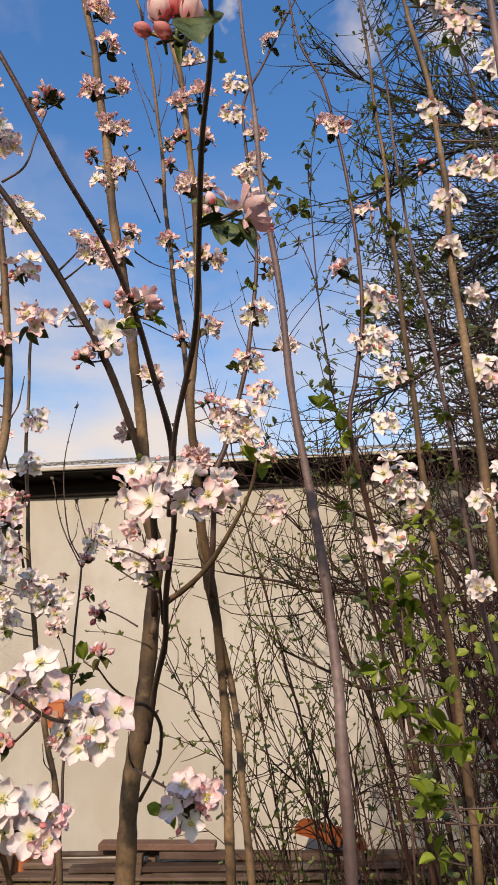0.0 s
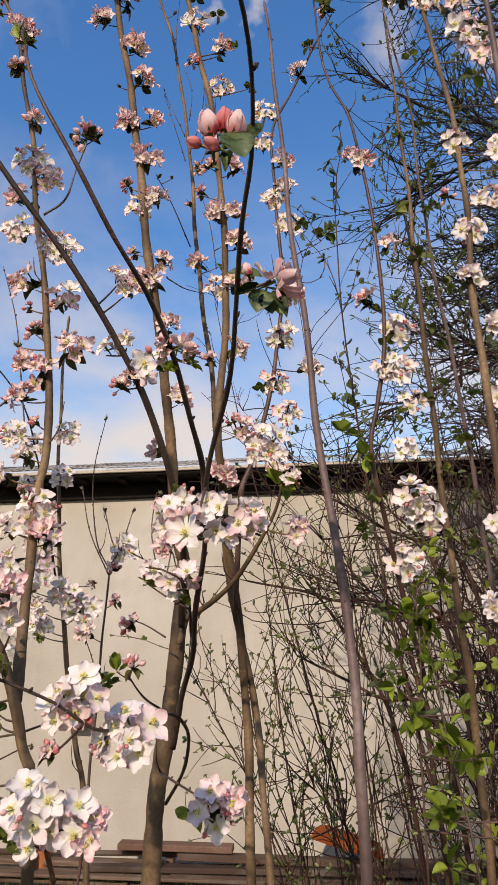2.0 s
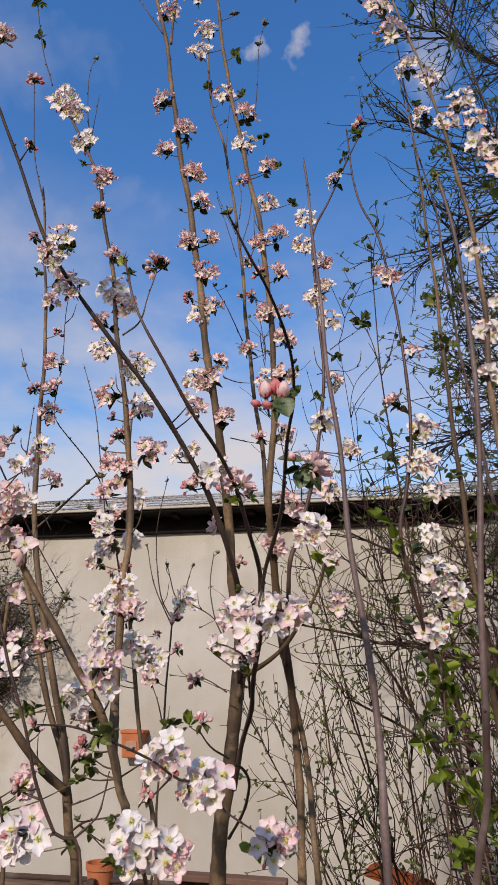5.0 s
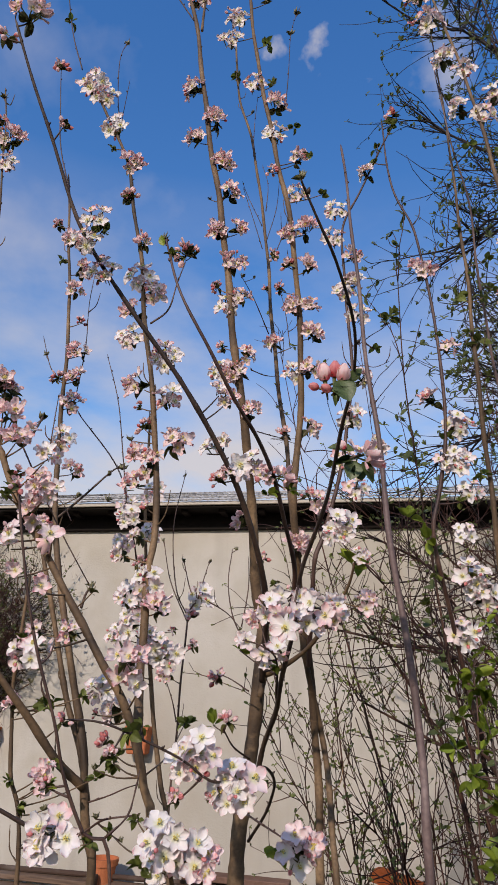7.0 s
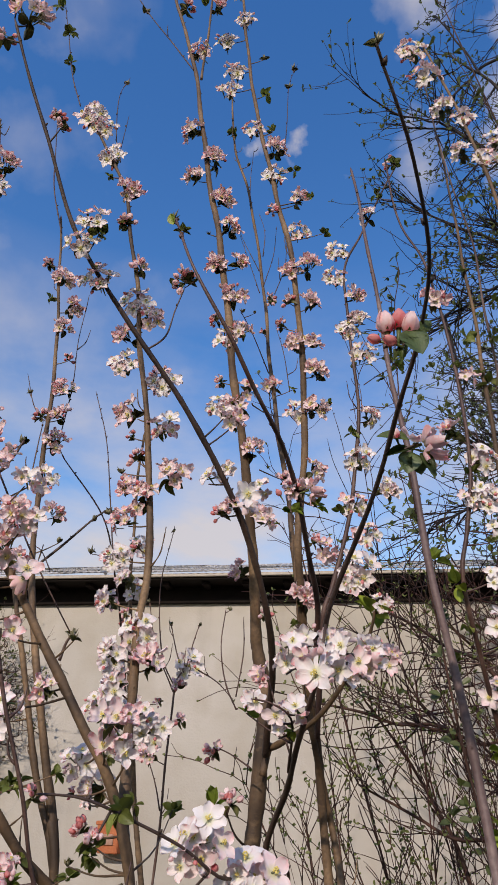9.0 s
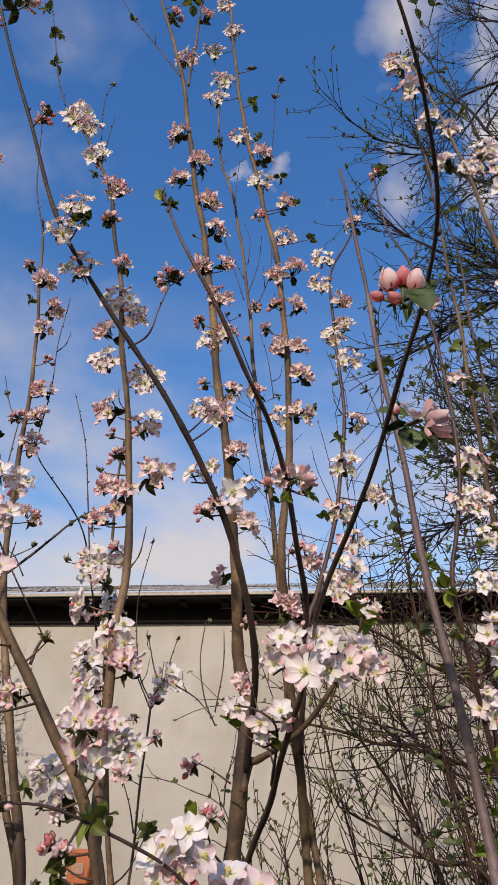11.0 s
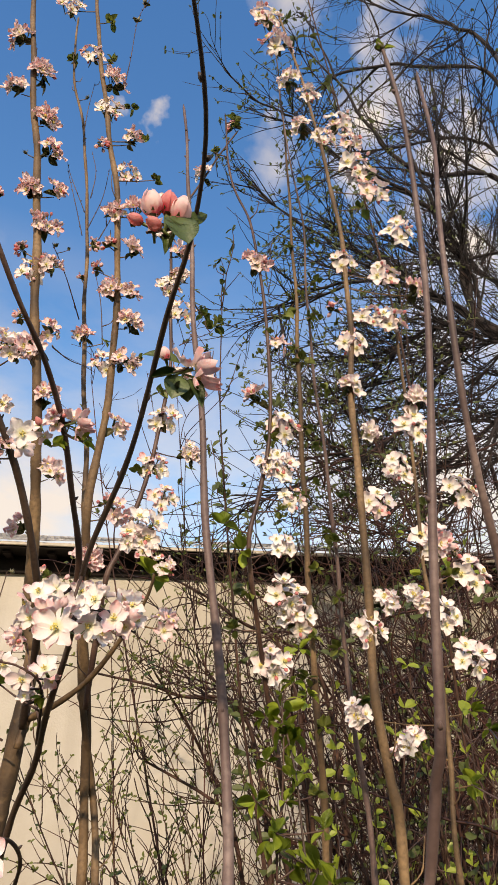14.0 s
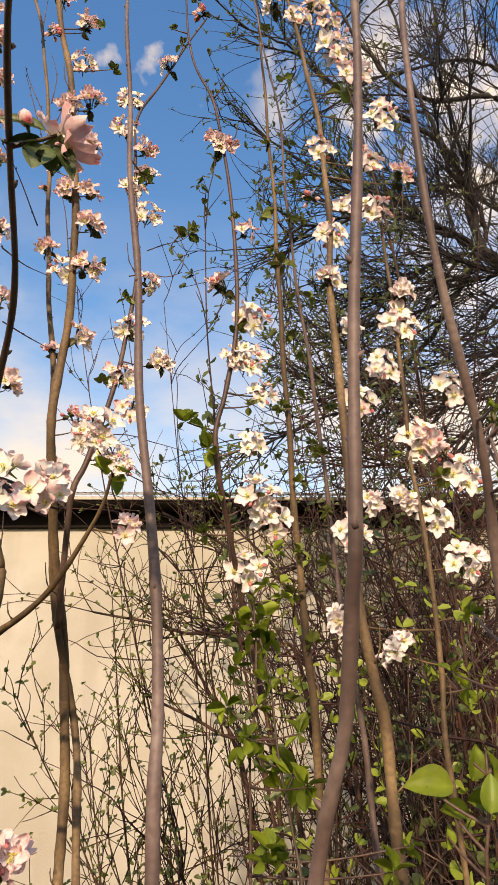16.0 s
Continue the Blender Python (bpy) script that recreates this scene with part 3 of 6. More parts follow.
def cluster(s, x, y, z, kind, mm):
    where = Vector((x, y, z))
    k = int(np.argmin(np.linalg.norm(s["pts"] - np.array(where), axis=1)))
    side = Vector((x - s["pts"][k][0], 0, 0))
    out = (Vector((max(-0.7, min(0.35, side.x * 30)), -0.8, 0.35))).normalized()
    d = mm * 0.001
    if kind in "fw":
        meshes = whites if kind == "w" else blushes
        if kind == "w" and mm > 36 and y < 0.9 or mm > 50:
            # open flowers seen singly, few and large
            cluster(s, x, y, z, "W", mm * 1.05)
            return
        d *= 1.34
        n = 5 if mm < 34 else 6 if mm < 45 else 8
        fl = d * (0.64 if mm < 34 else 0.60 if mm < 45 else 0.52)
        spur(s, where - out * d * 0.25)
        for i in range(n):
            dr = ball(out, 1.0)
            put(s, rng.choice(meshes), where - out * d * 0.12 + dr * d * 0.32, ball(dr + out * 0.5, 0.3), fl / 0.044 * rng.uniform(0.8, 1.1))
        for i in range(rng.choice((1, 2, 2, 3)) if kind == "f" else rng.choice((0, 0, 1))):
            dr = ball(out, 1.1)
            put(s, rng.choice(buds + pale_buds), where + dr * d * 0.30, dr, min(d, 0.045) / 0.05 * rng.uniform(0.35, 0.55))
        for i in range(rng.choice((4, 5, 6))):
            dr = ball((out.x * 0.5, out.y * 0.3, -0.25), 0.9)
            put(s, rng.choice(leaves), where - out * d * 0.2, dr, d / 0.05 * rng.uniform(0.5, 0.85), True)
    elif kind == "W":
        spur(s, where - out * d * 0.2)
        turn = rng.uniform(0, 6.283)
        for i in range(5):
            # open flowers side by side, the last one behind
            a = turn + i * 1.57
            at = Vector((math.cos(a), 0.0, math.sin(a))) * d * 0.3 if i < 4 else Vector((0, d * 0.25, 0))
            put(s, rng.choice(whites[:4] + blushes[:1]), where + at, ball((math.cos(a) * 0.5, -0.9, 0.2 + math.sin(a) * 0.4), 0.3), d * rng.uniform(0.58, 0.72) / 0.044)
        for i in range(3):
            dr = ball((out.x, -0.3, -0.5), 0.7)
            put(s, rng.choice(buds + pale_buds), where + dr * d * 0.4, dr, d / 0.05 * 0.34)
        for i in range(3):
            put(s, rng.choice(leaves), where - out * d * 0.2, ball((0, 0, -0.3), 0.9), d / 0.05 * 0.6, True)
    elif kind in "oq":
        spur(s, where + Vector((0, 0.012, -0.008)), 1.1)
        front, rear = (whites[:4], whites[1:] + blushes[:2]) if kind == "o" else (blushes[1:4], pinks + blushes)
        put(s, rng.choice(front), where, ball((side.x * 2, -0.9, 0.1), 0.5), d * 0.84 / 0.044)
        dr = ball((side.x, -0.3, 0.3), 0.9)
        put(s, rng.choice(rear), where + dr * d * 0.3 + Vector((0, 0.012, 0)), dr, d * 0.72 / 0.044)
        if rng.random() < 0.35:
            dr = ball((side.x, -0.4, 0.2), 0.9)
            put(s, rng.choice(pale_buds), where + dr * d * 0.4, dr, d / 0.05 * 0.5)
    elif kind == "b":
        spur(s, where - Vector((0, 0, d * 0.2)))
        for i in range(5 if mm < 34 else 7):
            dr = ball((out.x * 0.6, -0.35, 0.5), 0.95)
            put(s, rng.choice(buds + pale_buds + near_buds[:1]), where - Vector((0, 0, d * 0.15)) + dr * d * 0.26, dr, d / 0.05 * rng.uniform(0.5, 0.78))
        for i in range(rng.choice((1, 2))):
            dr = ball(out, 0.8)
            put(s, rng.choice(pinks + blushes[2:4]), where + dr * d * 0.15, dr, d / 0.05 * 0.55)
        for i in range(4):
            dr = ball((out.x * 0.5, 0, 0.1), 0.95)
            put(s, rng.choice(leaves), where - Vector((0, 0, d * 0.18)), dr, d / 0.05 * rng.uniform(0.6, 0.95), True)
    elif kind == "B":
        # balloon buds on short stalks, with a round leaf below and one beside
        unit = d / 0.027
        for dx, dz, tx, tz, sc, mesh in ((-0.0075, 0.000, -0.15, 1, 1.05, near_buds[0]), (0.0055, -0.001, 0.2, 1, 1.05, near_buds[1]), (0.0, 0.003, 0.05, 1, 0.95, buds[2]), (-0.0125, -0.0065, -1, 0.25, 0.58, buds[0]), (-0.003, -0.0085, -0.5, 0.1, 0.64, buds[1])):
            spur(s, where + Vector((dx * 0.8, 0, dz - 0.003)) * 1.0, 0.9)
            put(s, mesh, where + Vector((dx, -0.003, dz)) * unit, (tx, -0.3, tz), sc * unit * 0.78)
        lay(s, round_leaf, where + Vector((0.004, -0.006, -0.001)) * unit, (0.35, -0.2, -0.9), (0.1, -1, 0.2), 0.82 * unit)
        lay(s, near_leaves[0], where + Vector((0.010, 0.001, -0.001)) * unit, (0.65, 0.0, 0.8), (0.3, -1, 0.2), 0.72 * unit)
        lay(s, near_leaves[1], where + Vector((-0.001, 0.001, -0.008)) * unit, (0.25, -0.1, -1), (0.5, -1, 0), 0.45 * unit)
    elif kind in "Pp":
        spur(s, where)
        put(s, pinks[0], where + Vector((d * 0.1, 0, 0)), (0.8, -0.35, 0.2), d * 0.80 / 0.044)
        put(s, blushes[2], where + Vector((-d * 0.05, 0.004, d * 0.1)), (0.2, -0.5, 0.7), d * 0.66 / 0.044)
        put(s, pinks[1], where + Vector((d * 0.12, 0.003, -d * 0.15)), (0.7, -0.3, -0.4), d * 0.62 / 0.044)
        put(s, near_buds[0], where + Vector((-d * 0.42, 0, 0.12 * d)), (-0.3, -0.2, 1), d / 0.05 * 0.7)
        if kind == "P":
            for dx, dz, tx, ty, tz, sc in ((-0.012, 0.004, -1, -0.2, 0.12, 0.62), (-0.013, -0.003, -0.9, -0.2, -0.35, 0.5), (-0.010, -0.006, -0.25, -0.2, -0.9, 0.5), (0.002, -0.007, 0.45, -0.25, -0.85, 0.55), (-0.008, -0.009, 0.25, -0.1, -0.9, 0.42)):
                lay(s, near_leaves[0] if tx < -0.8 else round_leaf if abs(tx) < 0.3 else near_leaves[1], where + Vector((dx * 0.5, 0.002, dz)), (tx, ty, tz), (0.1, -1, 0.45), sc * d / 0.03 * 1.25)
    elif kind in "GU":
        # one large fresh leaf, lying sideways or standing
        spur(s, where)
        lay(s, rng.choice(broad), where + Vector((d * 0.5, 0, 0) if kind == "G" else (0, 0, -d * 0.5)), (-1, -0.1, 0.15) if kind == "G" else (rng.uniform(-0.3, 0.3), -0.15, 1), (rng.uniform(-0.8, 0.8), -1, 0.6), d * 0.85 / 0.04)
    elif kind == "r":
        put(s, buds[1], where, (-0.5, -0.3, 0.8), d / 0.012)
    elif kind in "lL":
        meshes = rosette if kind == "l" else broad
        spur(s, where)
        n, unit = (8, 0.026) if kind == "l" else (6, 0.04)
        d *= 1.05
        for i in range(n):
            dr = ball((0, -0.2, 0.25), 1.0)
            put(s, rng.choice(meshes), where + dr * d * 0.05, dr, d * (0.42 if kind == "l" else 0.5) / unit * rng.uniform(0.6, 1.1), True)
    elif kind == "s":
        spur(s, where - Vector((0, 0, d * 0.3)))
        put(s, rng.choice(tufts), where - Vector((0, 0, d * 0.35)), ball((out.x * 0.3, -0.1, 1), 0.3), d / 0.012 * 0.5)
        for i in range(2):
            put(s, rng.choice(leaves), where - Vector((0, 0, d * 0.3)), ball((0, 0, 0.8), 0.7), d / 0.026 * 0.42, True)


SHOOTS = []


def bloom(s, items):
    for it in items:
        cluster(s, *it)
apple_a = tree("apple_tree", (-0.24, 1.12, 0), "young apple tree with forked brown trunk and white-pink blossom")
apple_b = tree("apple_tree", (-0.03, 1.16, 0), "slim upright apple tree, pink and white blossom along its shoots")
apple_c = tree("apple_tree", (0.09, 0.62, 0), "single bare grey-brown apple shoot standing in the row")
apple_d = tree("apple_tree", (-0.27, 0.84, 0), "leaning olive-brown apple tree with dense pink blossom clusters")
apple_e = tree("apple_tree", (-0.5, 1.0, 0), "forked apple tree with thick dark stem and small blossom")
apple_f = tree("apple_tree", (0.4, 1.1, 0), "apple tree of several straight shoots with creamy white blossom")
apple_g = tree("apple_tree", (0.3, 0.6, 0), "two tall smooth leafless apple shoots with green tip buds")
apple_h = tree("apple_tree", (-0.38, 1.47, 0), "slender brown apple stem with small pale blossom near the wall")
sapling = tree("sapling", (-0.55, 1.7, 0), "thin reddish apple sapling with few flowers before the wall", "sapling", "saplings")
green_sprig = tree("leafy_shoot", (0.35, 0.9, 0), "low shoots with bright fresh green leaves", "shrub", "leafy shoots")
s = stem(apple_a, "leader", [(-0.493, 0.900, 3.789), (-0.418, 0.902, 3.479), (-0.364, 0.904, 3.244), (-0.323, 0.906, 2.971), (-0.291, 0.912, 2.762), (-0.264, 0.917, 2.616), (-0.239, 0.931, 2.429), (-0.224, 0.953, 2.298), (-0.205, 0.975, 2.165), (-0.189, 1.013, 2.051), (-0.179, 1.056, 1.923), (-0.169, 1.100, 1.783), (-0.154, 1.110, 1.716)], 4.2, 10.5, bark)
bloom(s, [(-0.353, 0.906, 2.991, "f", 49), (-0.289, 0.909, 2.882, "f", 50), (-0.335, 0.910, 2.824, "f", 43), (-0.263, 0.912, 2.746, "f", 50), (-0.243, 0.916, 2.659, "f", 43), (-0.288, 0.916, 2.644, "s", 23), (-0.264, 0.922, 2.547, "f", 49), (-0.219, 0.922, 2.554, "f", 39), (-0.224, 0.928, 2.468, "f", 48), (-0.261, 0.934, 2.409, "b", 35), (-0.237, 0.942, 2.365, "f", 56), (-0.206, 0.939, 2.381, "f", 40)])
bloom(s, [(-0.244, 0.957, 2.271, "b", 34), (-0.193, 0.961, 2.250, "f", 36), (-0.245, 0.966, 2.215, "w", 55), (-0.217, 0.967, 2.212, "f", 49), (-0.182, 0.987, 2.128, "f", 43), (-0.160, 1.031, 1.999, "f", 46), (-0.200, 1.061, 1.909, "f", 39), (-0.156, 1.082, 1.840, "b", 35), (-0.357, 0.903, 3.339, "w", 70), (-0.411, 0.901, 3.556, "b", 58), (-0.361, 0.901, 3.631, "l", 76), (-0.412, 0.901, 3.689, "l", 63)])
s = stem(apple_a, "side_branch", [(-0.344, 0.900, 3.841), (-0.337, 0.900, 3.528), (-0.341, 0.900, 3.318), (-0.343, 0.900, 3.195)], 3.0, 4.0, bark)
bloom(s, [(-0.349, 0.900, 3.732, "l", 71), (-0.321, 0.900, 3.542, "f", 44)])
s = stem(apple_a, "twig", [(-0.682, 0.900, 3.892), (-0.531, 0.900, 3.553), (-0.428, 0.900, 3.356), (-0.367, 0.900, 3.238)], 1.2, 2.2, twig_bark)
bloom(s, [(-0.531, 0.900, 3.553, "s", 44), (-0.614, 0.900, 3.734, "s", 32)])
s = stem(apple_a, "trunk", [(-0.154, 1.110, 1.727), (-0.156, 1.114, 1.640), (-0.162, 1.118, 1.556), (-0.171, 1.122, 1.486), (-0.181, 1.126, 1.390), (-0.190, 1.130, 1.298), (-0.206, 1.134, 0.940), (-0.218, 1.136, 0.619), (-0.229, 1.138, 0.313), (-0.240, 1.140, 0.000)], 14.0, 25.0, bark)
s = stem(apple_a, "branch", [(-0.487, 0.371, 2.486), (-0.446, 0.443, 2.355), (-0.403, 0.514, 2.228), (-0.332, 0.585, 2.118), (-0.255, 0.652, 2.024), (-0.203, 0.716, 1.940), (-0.164, 0.780, 1.863), (-0.141, 0.850, 1.785), (-0.135, 0.950, 1.700), (-0.150, 1.070, 1.600)], 2.2, 6.8, dark_bark)
bloom(s, [(-0.495, 0.360, 2.552, "f", 60), (-0.469, 0.375, 2.507, "f", 45), (-0.501, 0.385, 2.472, "b", 38), (-0.423, 0.450, 2.356, "b", 31), (-0.367, 0.490, 2.214, "w", 43), (-0.382, 0.500, 2.181, "w", 44), (-0.357, 0.500, 2.195, "l", 32), (-0.366, 0.545, 2.160, "w", 47), (-0.295, 0.690, 2.085, "w", 43), (-0.198, 0.665, 2.017, "o", 32), (-0.180, 0.670, 2.001, "f", 30), (-0.221, 0.717, 1.938, "o", 41)])
bloom(s, [(-0.193, 0.715, 1.948, "o", 36), (-0.161, 0.690, 1.896, "o", 48), (-0.146, 0.710, 1.920, "o", 35), (-0.202, 0.745, 1.893, "b", 34), (-0.187, 0.745, 1.905, "f", 21)])
s = stem(apple_a, "branch", [(-0.215, 0.345, 2.049), (-0.186, 0.324, 1.959), (-0.151, 0.341, 1.894), (-0.128, 0.377, 1.853), (-0.107, 0.425, 1.827), (-0.091, 0.487, 1.800), (-0.080, 0.547, 1.761), (-0.071, 0.600, 1.716), (-0.079, 0.655, 1.660)], 1.3, 4.0, twig_bark)
bloom(s, [(-0.216, 0.345, 2.048, "s", 27), (-0.213, 0.343, 2.040, "U", 16), (-0.201, 0.335, 2.012, "l", 20), (-0.083, 0.470, 1.800, "p", 35), (-0.096, 0.475, 1.804, "f", 19), (-0.108, 0.465, 1.791, "r", 5), (-0.098, 0.480, 1.780, "L", 25), (-0.073, 0.475, 1.784, "L", 23)])
s = stem(apple_a, "branch", [(-0.049, 0.080, 1.865), (-0.037, 0.101, 1.845), (-0.026, 0.129, 1.834), (-0.013, 0.178, 1.812), (-0.011, 0.235, 1.797), (-0.017, 0.275, 1.779), (-0.025, 0.346, 1.760), (-0.038, 0.445, 1.744), (-0.060, 0.540, 1.700), (-0.074, 0.650, 1.652), (-0.093, 0.769, 1.596), (-0.113, 0.909, 1.545), (-0.141, 1.032, 1.482), (-0.163, 1.110, 1.410)], 0.9, 5.6, dark_bark)
bloom(s, [(-0.049, 0.080, 1.866, "s", 15), (-0.026, 0.221, 1.790, "B", 27), (0.000, 0.325, 1.770, "P", 37)])
bloom(s, [(-0.097, 0.535, 1.668, "o", 33), (-0.075, 0.505, 1.634, "o", 45), (-0.050, 0.550, 1.668, "o", 34), (-0.033, 0.565, 1.656, "q", 38), (-0.016, 0.575, 1.670, "o", 31), (-0.063, 0.560, 1.677, "o", 30), (-0.052, 0.545, 1.645, "o", 33), (-0.087, 0.530, 1.652, "q", 29), (-0.011, 0.580, 1.658, "o", 24), (-0.095, 0.570, 1.692, "l", 16)])
bloom(s, [(-0.085, 0.550, 1.676, "o", 29), (-0.043, 0.560, 1.642, "o", 29), (-0.024, 0.580, 1.677, "o", 27), (-0.066, 0.530, 1.655, "o", 30), (-0.104, 0.560, 1.652, "o", 28), (-0.021, 0.580, 1.652, "q", 27)])
s = stem(apple_a, "fruiting_spur", [(0.019, 0.850, 1.786), (0.008, 0.880, 1.746), (-0.021, 0.920, 1.699), (-0.056, 0.960, 1.658), (-0.093, 1.000, 1.632), (-0.133, 1.050, 1.613), (-0.143, 1.090, 1.613), (-0.154, 1.090, 1.571)], 2.2, 7.0, bark)
bloom(s, [(-0.002, 0.850, 1.847, "w", 54), (-0.014, 0.850, 1.832, "w", 39), (0.016, 0.855, 1.780, "L", 62), (0.041, 0.850, 1.789, "b", 17), (0.041, 0.900, 1.722, "f", 35), (0.030, 0.850, 1.793, "w", 28)])
s = stem(apple_a, "twig", [(-0.150, 0.720, 1.640), (-0.122, 0.700, 1.632), (-0.100, 0.730, 1.615), (-0.108, 0.850, 1.568)], 1.2, 2.4, twig_bark)
bloom(s, [(-0.147, 0.760, 1.643, "o", 37), (-0.119, 0.715, 1.622, "q", 36), (-0.096, 0.690, 1.629, "o", 37), (-0.140, 0.820, 1.682, "f", 30), (-0.160, 0.780, 1.631, "L", 31), (-0.117, 0.730, 1.607, "o", 21), (-0.100, 0.740, 1.608, "L", 24)])
s = stem(apple_a, "twig", [(-0.316, 0.500, 1.531), (-0.278, 0.520, 1.529), (-0.237, 0.540, 1.513), (-0.195, 0.560, 1.494), (-0.159, 0.590, 1.470), (-0.130, 0.680, 1.474), (-0.114, 0.750, 1.476), (-0.107, 0.850, 1.445), (-0.131, 1.000, 1.390), (-0.166, 1.080, 1.334)], 1.3, 3.2, dark_bark)
bloom(s, [(-0.178, 0.575, 1.500, "W", 54), (-0.192, 0.575, 1.490, "w", 39), (-0.134, 0.610, 1.467, "W", 61), (-0.147, 0.600, 1.460, "w", 39), (-0.202, 0.585, 1.455, "b", 30), (-0.165, 0.600, 1.454, "b", 16), (-0.247, 0.530, 1.520, "l", 37), (-0.311, 0.490, 1.531, "b", 24), (-0.267, 0.520, 1.499, "b", 28), (-0.238, 0.540, 1.525, "l", 25)])
s = stem(apple_a, "twig", [(-0.227, 1.050, 1.608), (-0.203, 1.050, 1.598), (-0.172, 1.050, 1.580)], 1.0, 1.8, twig_bark)
bloom(s, [(-0.233, 1.050, 1.607, "b", 41)])
s = stem(apple_a, "twig", [(-0.185, 0.820, 1.521), (-0.180, 0.935, 1.489), (-0.166, 1.050, 1.466)], 1.2, 2.2, twig_bark)
bloom(s, [(-0.181, 0.830, 1.533, "b", 40), (-0.203, 0.840, 1.524, "L", 49)])
s = stem(apple_a, "twig", [(-0.072, 0.790, 1.378), (-0.099, 0.863, 1.379), (-0.141, 0.953, 1.383), (-0.174, 1.060, 1.380)], 1.2, 2.4, twig_bark)
bloom(s, [(-0.070, 0.800, 1.372, "w", 57), (-0.080, 0.810, 1.392, "b", 21), (-0.099, 0.820, 1.362, "L", 40), (-0.061, 0.810, 1.376, "f", 44)])
s = stem(apple_b, "leader", [(-0.262, 0.970, 3.762), (-0.236, 0.972, 3.464), (-0.204, 0.974, 3.182), (-0.171, 0.975, 2.985), (-0.141, 0.977, 2.811), (-0.114, 0.979, 2.674), (-0.097, 0.995, 2.545), (-0.087, 1.024, 2.422), (-0.081, 1.053, 2.307), (-0.080, 1.071, 2.192), (-0.088, 1.085, 2.084), (-0.094, 1.100, 1.938), (-0.080, 1.180, 1.770), (-0.058, 1.270, 1.600), (-0.047, 1.300, 1.456), (-0.041, 1.292, 1.319), (-0.039, 1.280, 1.182), (-0.035, 1.300, 0.700), (-0.030, 1.340, 0.000)], 4.2, 9.0, bark)
bloom(s, [(-0.277, 0.970, 3.764, "f", 55), (-0.245, 0.971, 3.607, "f", 60), (-0.301, 0.972, 3.502, "f", 62), (-0.266, 0.973, 3.350, "f", 66), (-0.279, 0.973, 3.263, "w", 64), (-0.184, 0.972, 3.405, "s", 37), (-0.178, 0.973, 3.226, "l", 47), (-0.209, 0.974, 3.090, "f", 58), (-0.157, 0.975, 3.071, "l", 48), (-0.145, 0.975, 3.001, "f", 50), (-0.149, 0.976, 2.906, "f", 63), (-0.101, 0.976, 2.917, "l", 40)])
bloom(s, [(-0.093, 0.977, 2.812, "f", 42), (-0.062, 0.977, 2.816, "l", 36), (-0.155, 0.978, 2.782, "b", 41), (-0.090, 0.979, 2.706, "f", 51), (-0.105, 0.989, 2.589, "f", 46), (-0.066, 0.988, 2.603, "f", 47), (-0.031, 0.979, 2.697, "l", 35), (-0.110, 1.002, 2.514, "b", 41), (-0.062, 1.003, 2.508, "f", 40), (-0.130, 1.015, 2.457, "b", 38), (-0.102, 1.025, 2.416, "f", 42), (-0.062, 1.025, 2.418, "f", 40)])
bloom(s, [(-0.051, 1.042, 2.350, "f", 44), (-0.096, 1.061, 2.258, "f", 52), (-0.057, 1.059, 2.269, "f", 43), (-0.030, 1.057, 2.279, "l", 26), (-0.061, 1.079, 2.131, "f", 39), (-0.045, 1.097, 1.964, "f", 43), (-0.087, 1.115, 1.878, "f", 46), (-0.067, 1.095, 1.984, "b", 39), (-0.088, 1.115, 1.878, "f", 46)])
s = stem(apple_b, "stem", [(-0.315, 1.240, 3.669), (-0.295, 1.242, 3.388), (-0.242, 1.245, 3.164), (-0.203, 1.248, 2.897), (-0.185, 1.250, 2.746), (-0.164, 1.232, 2.501), (-0.140, 1.215, 2.291), (-0.115, 1.198, 2.110), (-0.101, 1.180, 1.954), (-0.076, 1.220, 1.680), (-0.046, 1.290, 1.550), (-0.030, 1.300, 1.470), (-0.016, 1.260, 1.330), (-0.005, 1.220, 1.200), (0.015, 1.250, 0.700), (0.030, 1.300, 0.000)], 3.4, 7.0, bark)
bloom(s, [(-0.306, 1.242, 3.448, "l", 57), (-0.246, 1.243, 3.299, "s", 33), (-0.172, 1.250, 2.746, "b", 47), (-0.163, 1.227, 2.436, "f", 45), (-0.183, 1.241, 2.619, "b", 30), (-0.107, 1.226, 2.426, "l", 28), (-0.125, 1.203, 2.167, "f", 30)])
s = stem(apple_b, "twig", [(-0.154, 1.235, 3.008), (-0.162, 1.235, 2.895), (-0.188, 1.235, 2.774)], 0.8, 1.6, twig_bark)
s = stem(apple_b, "twig", [(-0.266, 1.235, 3.006), (-0.247, 1.235, 2.946), (-0.201, 1.235, 2.833)], 0.8, 1.6, twig_bark)
s = stem(apple_b, "twig", [(-0.231, 1.235, 3.360), (-0.237, 1.235, 3.235), (-0.236, 1.235, 3.100)], 0.8, 1.6, twig_bark)
s = stem(apple_b, "twig", [(-0.124, 1.235, 2.960), (-0.130, 1.235, 2.842), (-0.157, 1.235, 2.746)], 0.8, 1.6, twig_bark)
s = stem(apple_b, "twig", [(-0.208, 1.235, 3.066), (-0.188, 1.235, 2.983), (-0.192, 1.235, 2.887)], 0.8, 1.6, twig_bark)
s = stem(apple_b, "twig", [(-0.154, 1.235, 2.641), (-0.131, 1.235, 2.549), (-0.115, 1.235, 2.426)], 0.8, 1.6, twig_bark)
s = stem(apple_b, "twig", [(-0.262, 1.235, 2.982), (-0.227, 1.235, 2.856), (-0.198, 1.235, 2.752)], 0.8, 1.6, twig_bark)
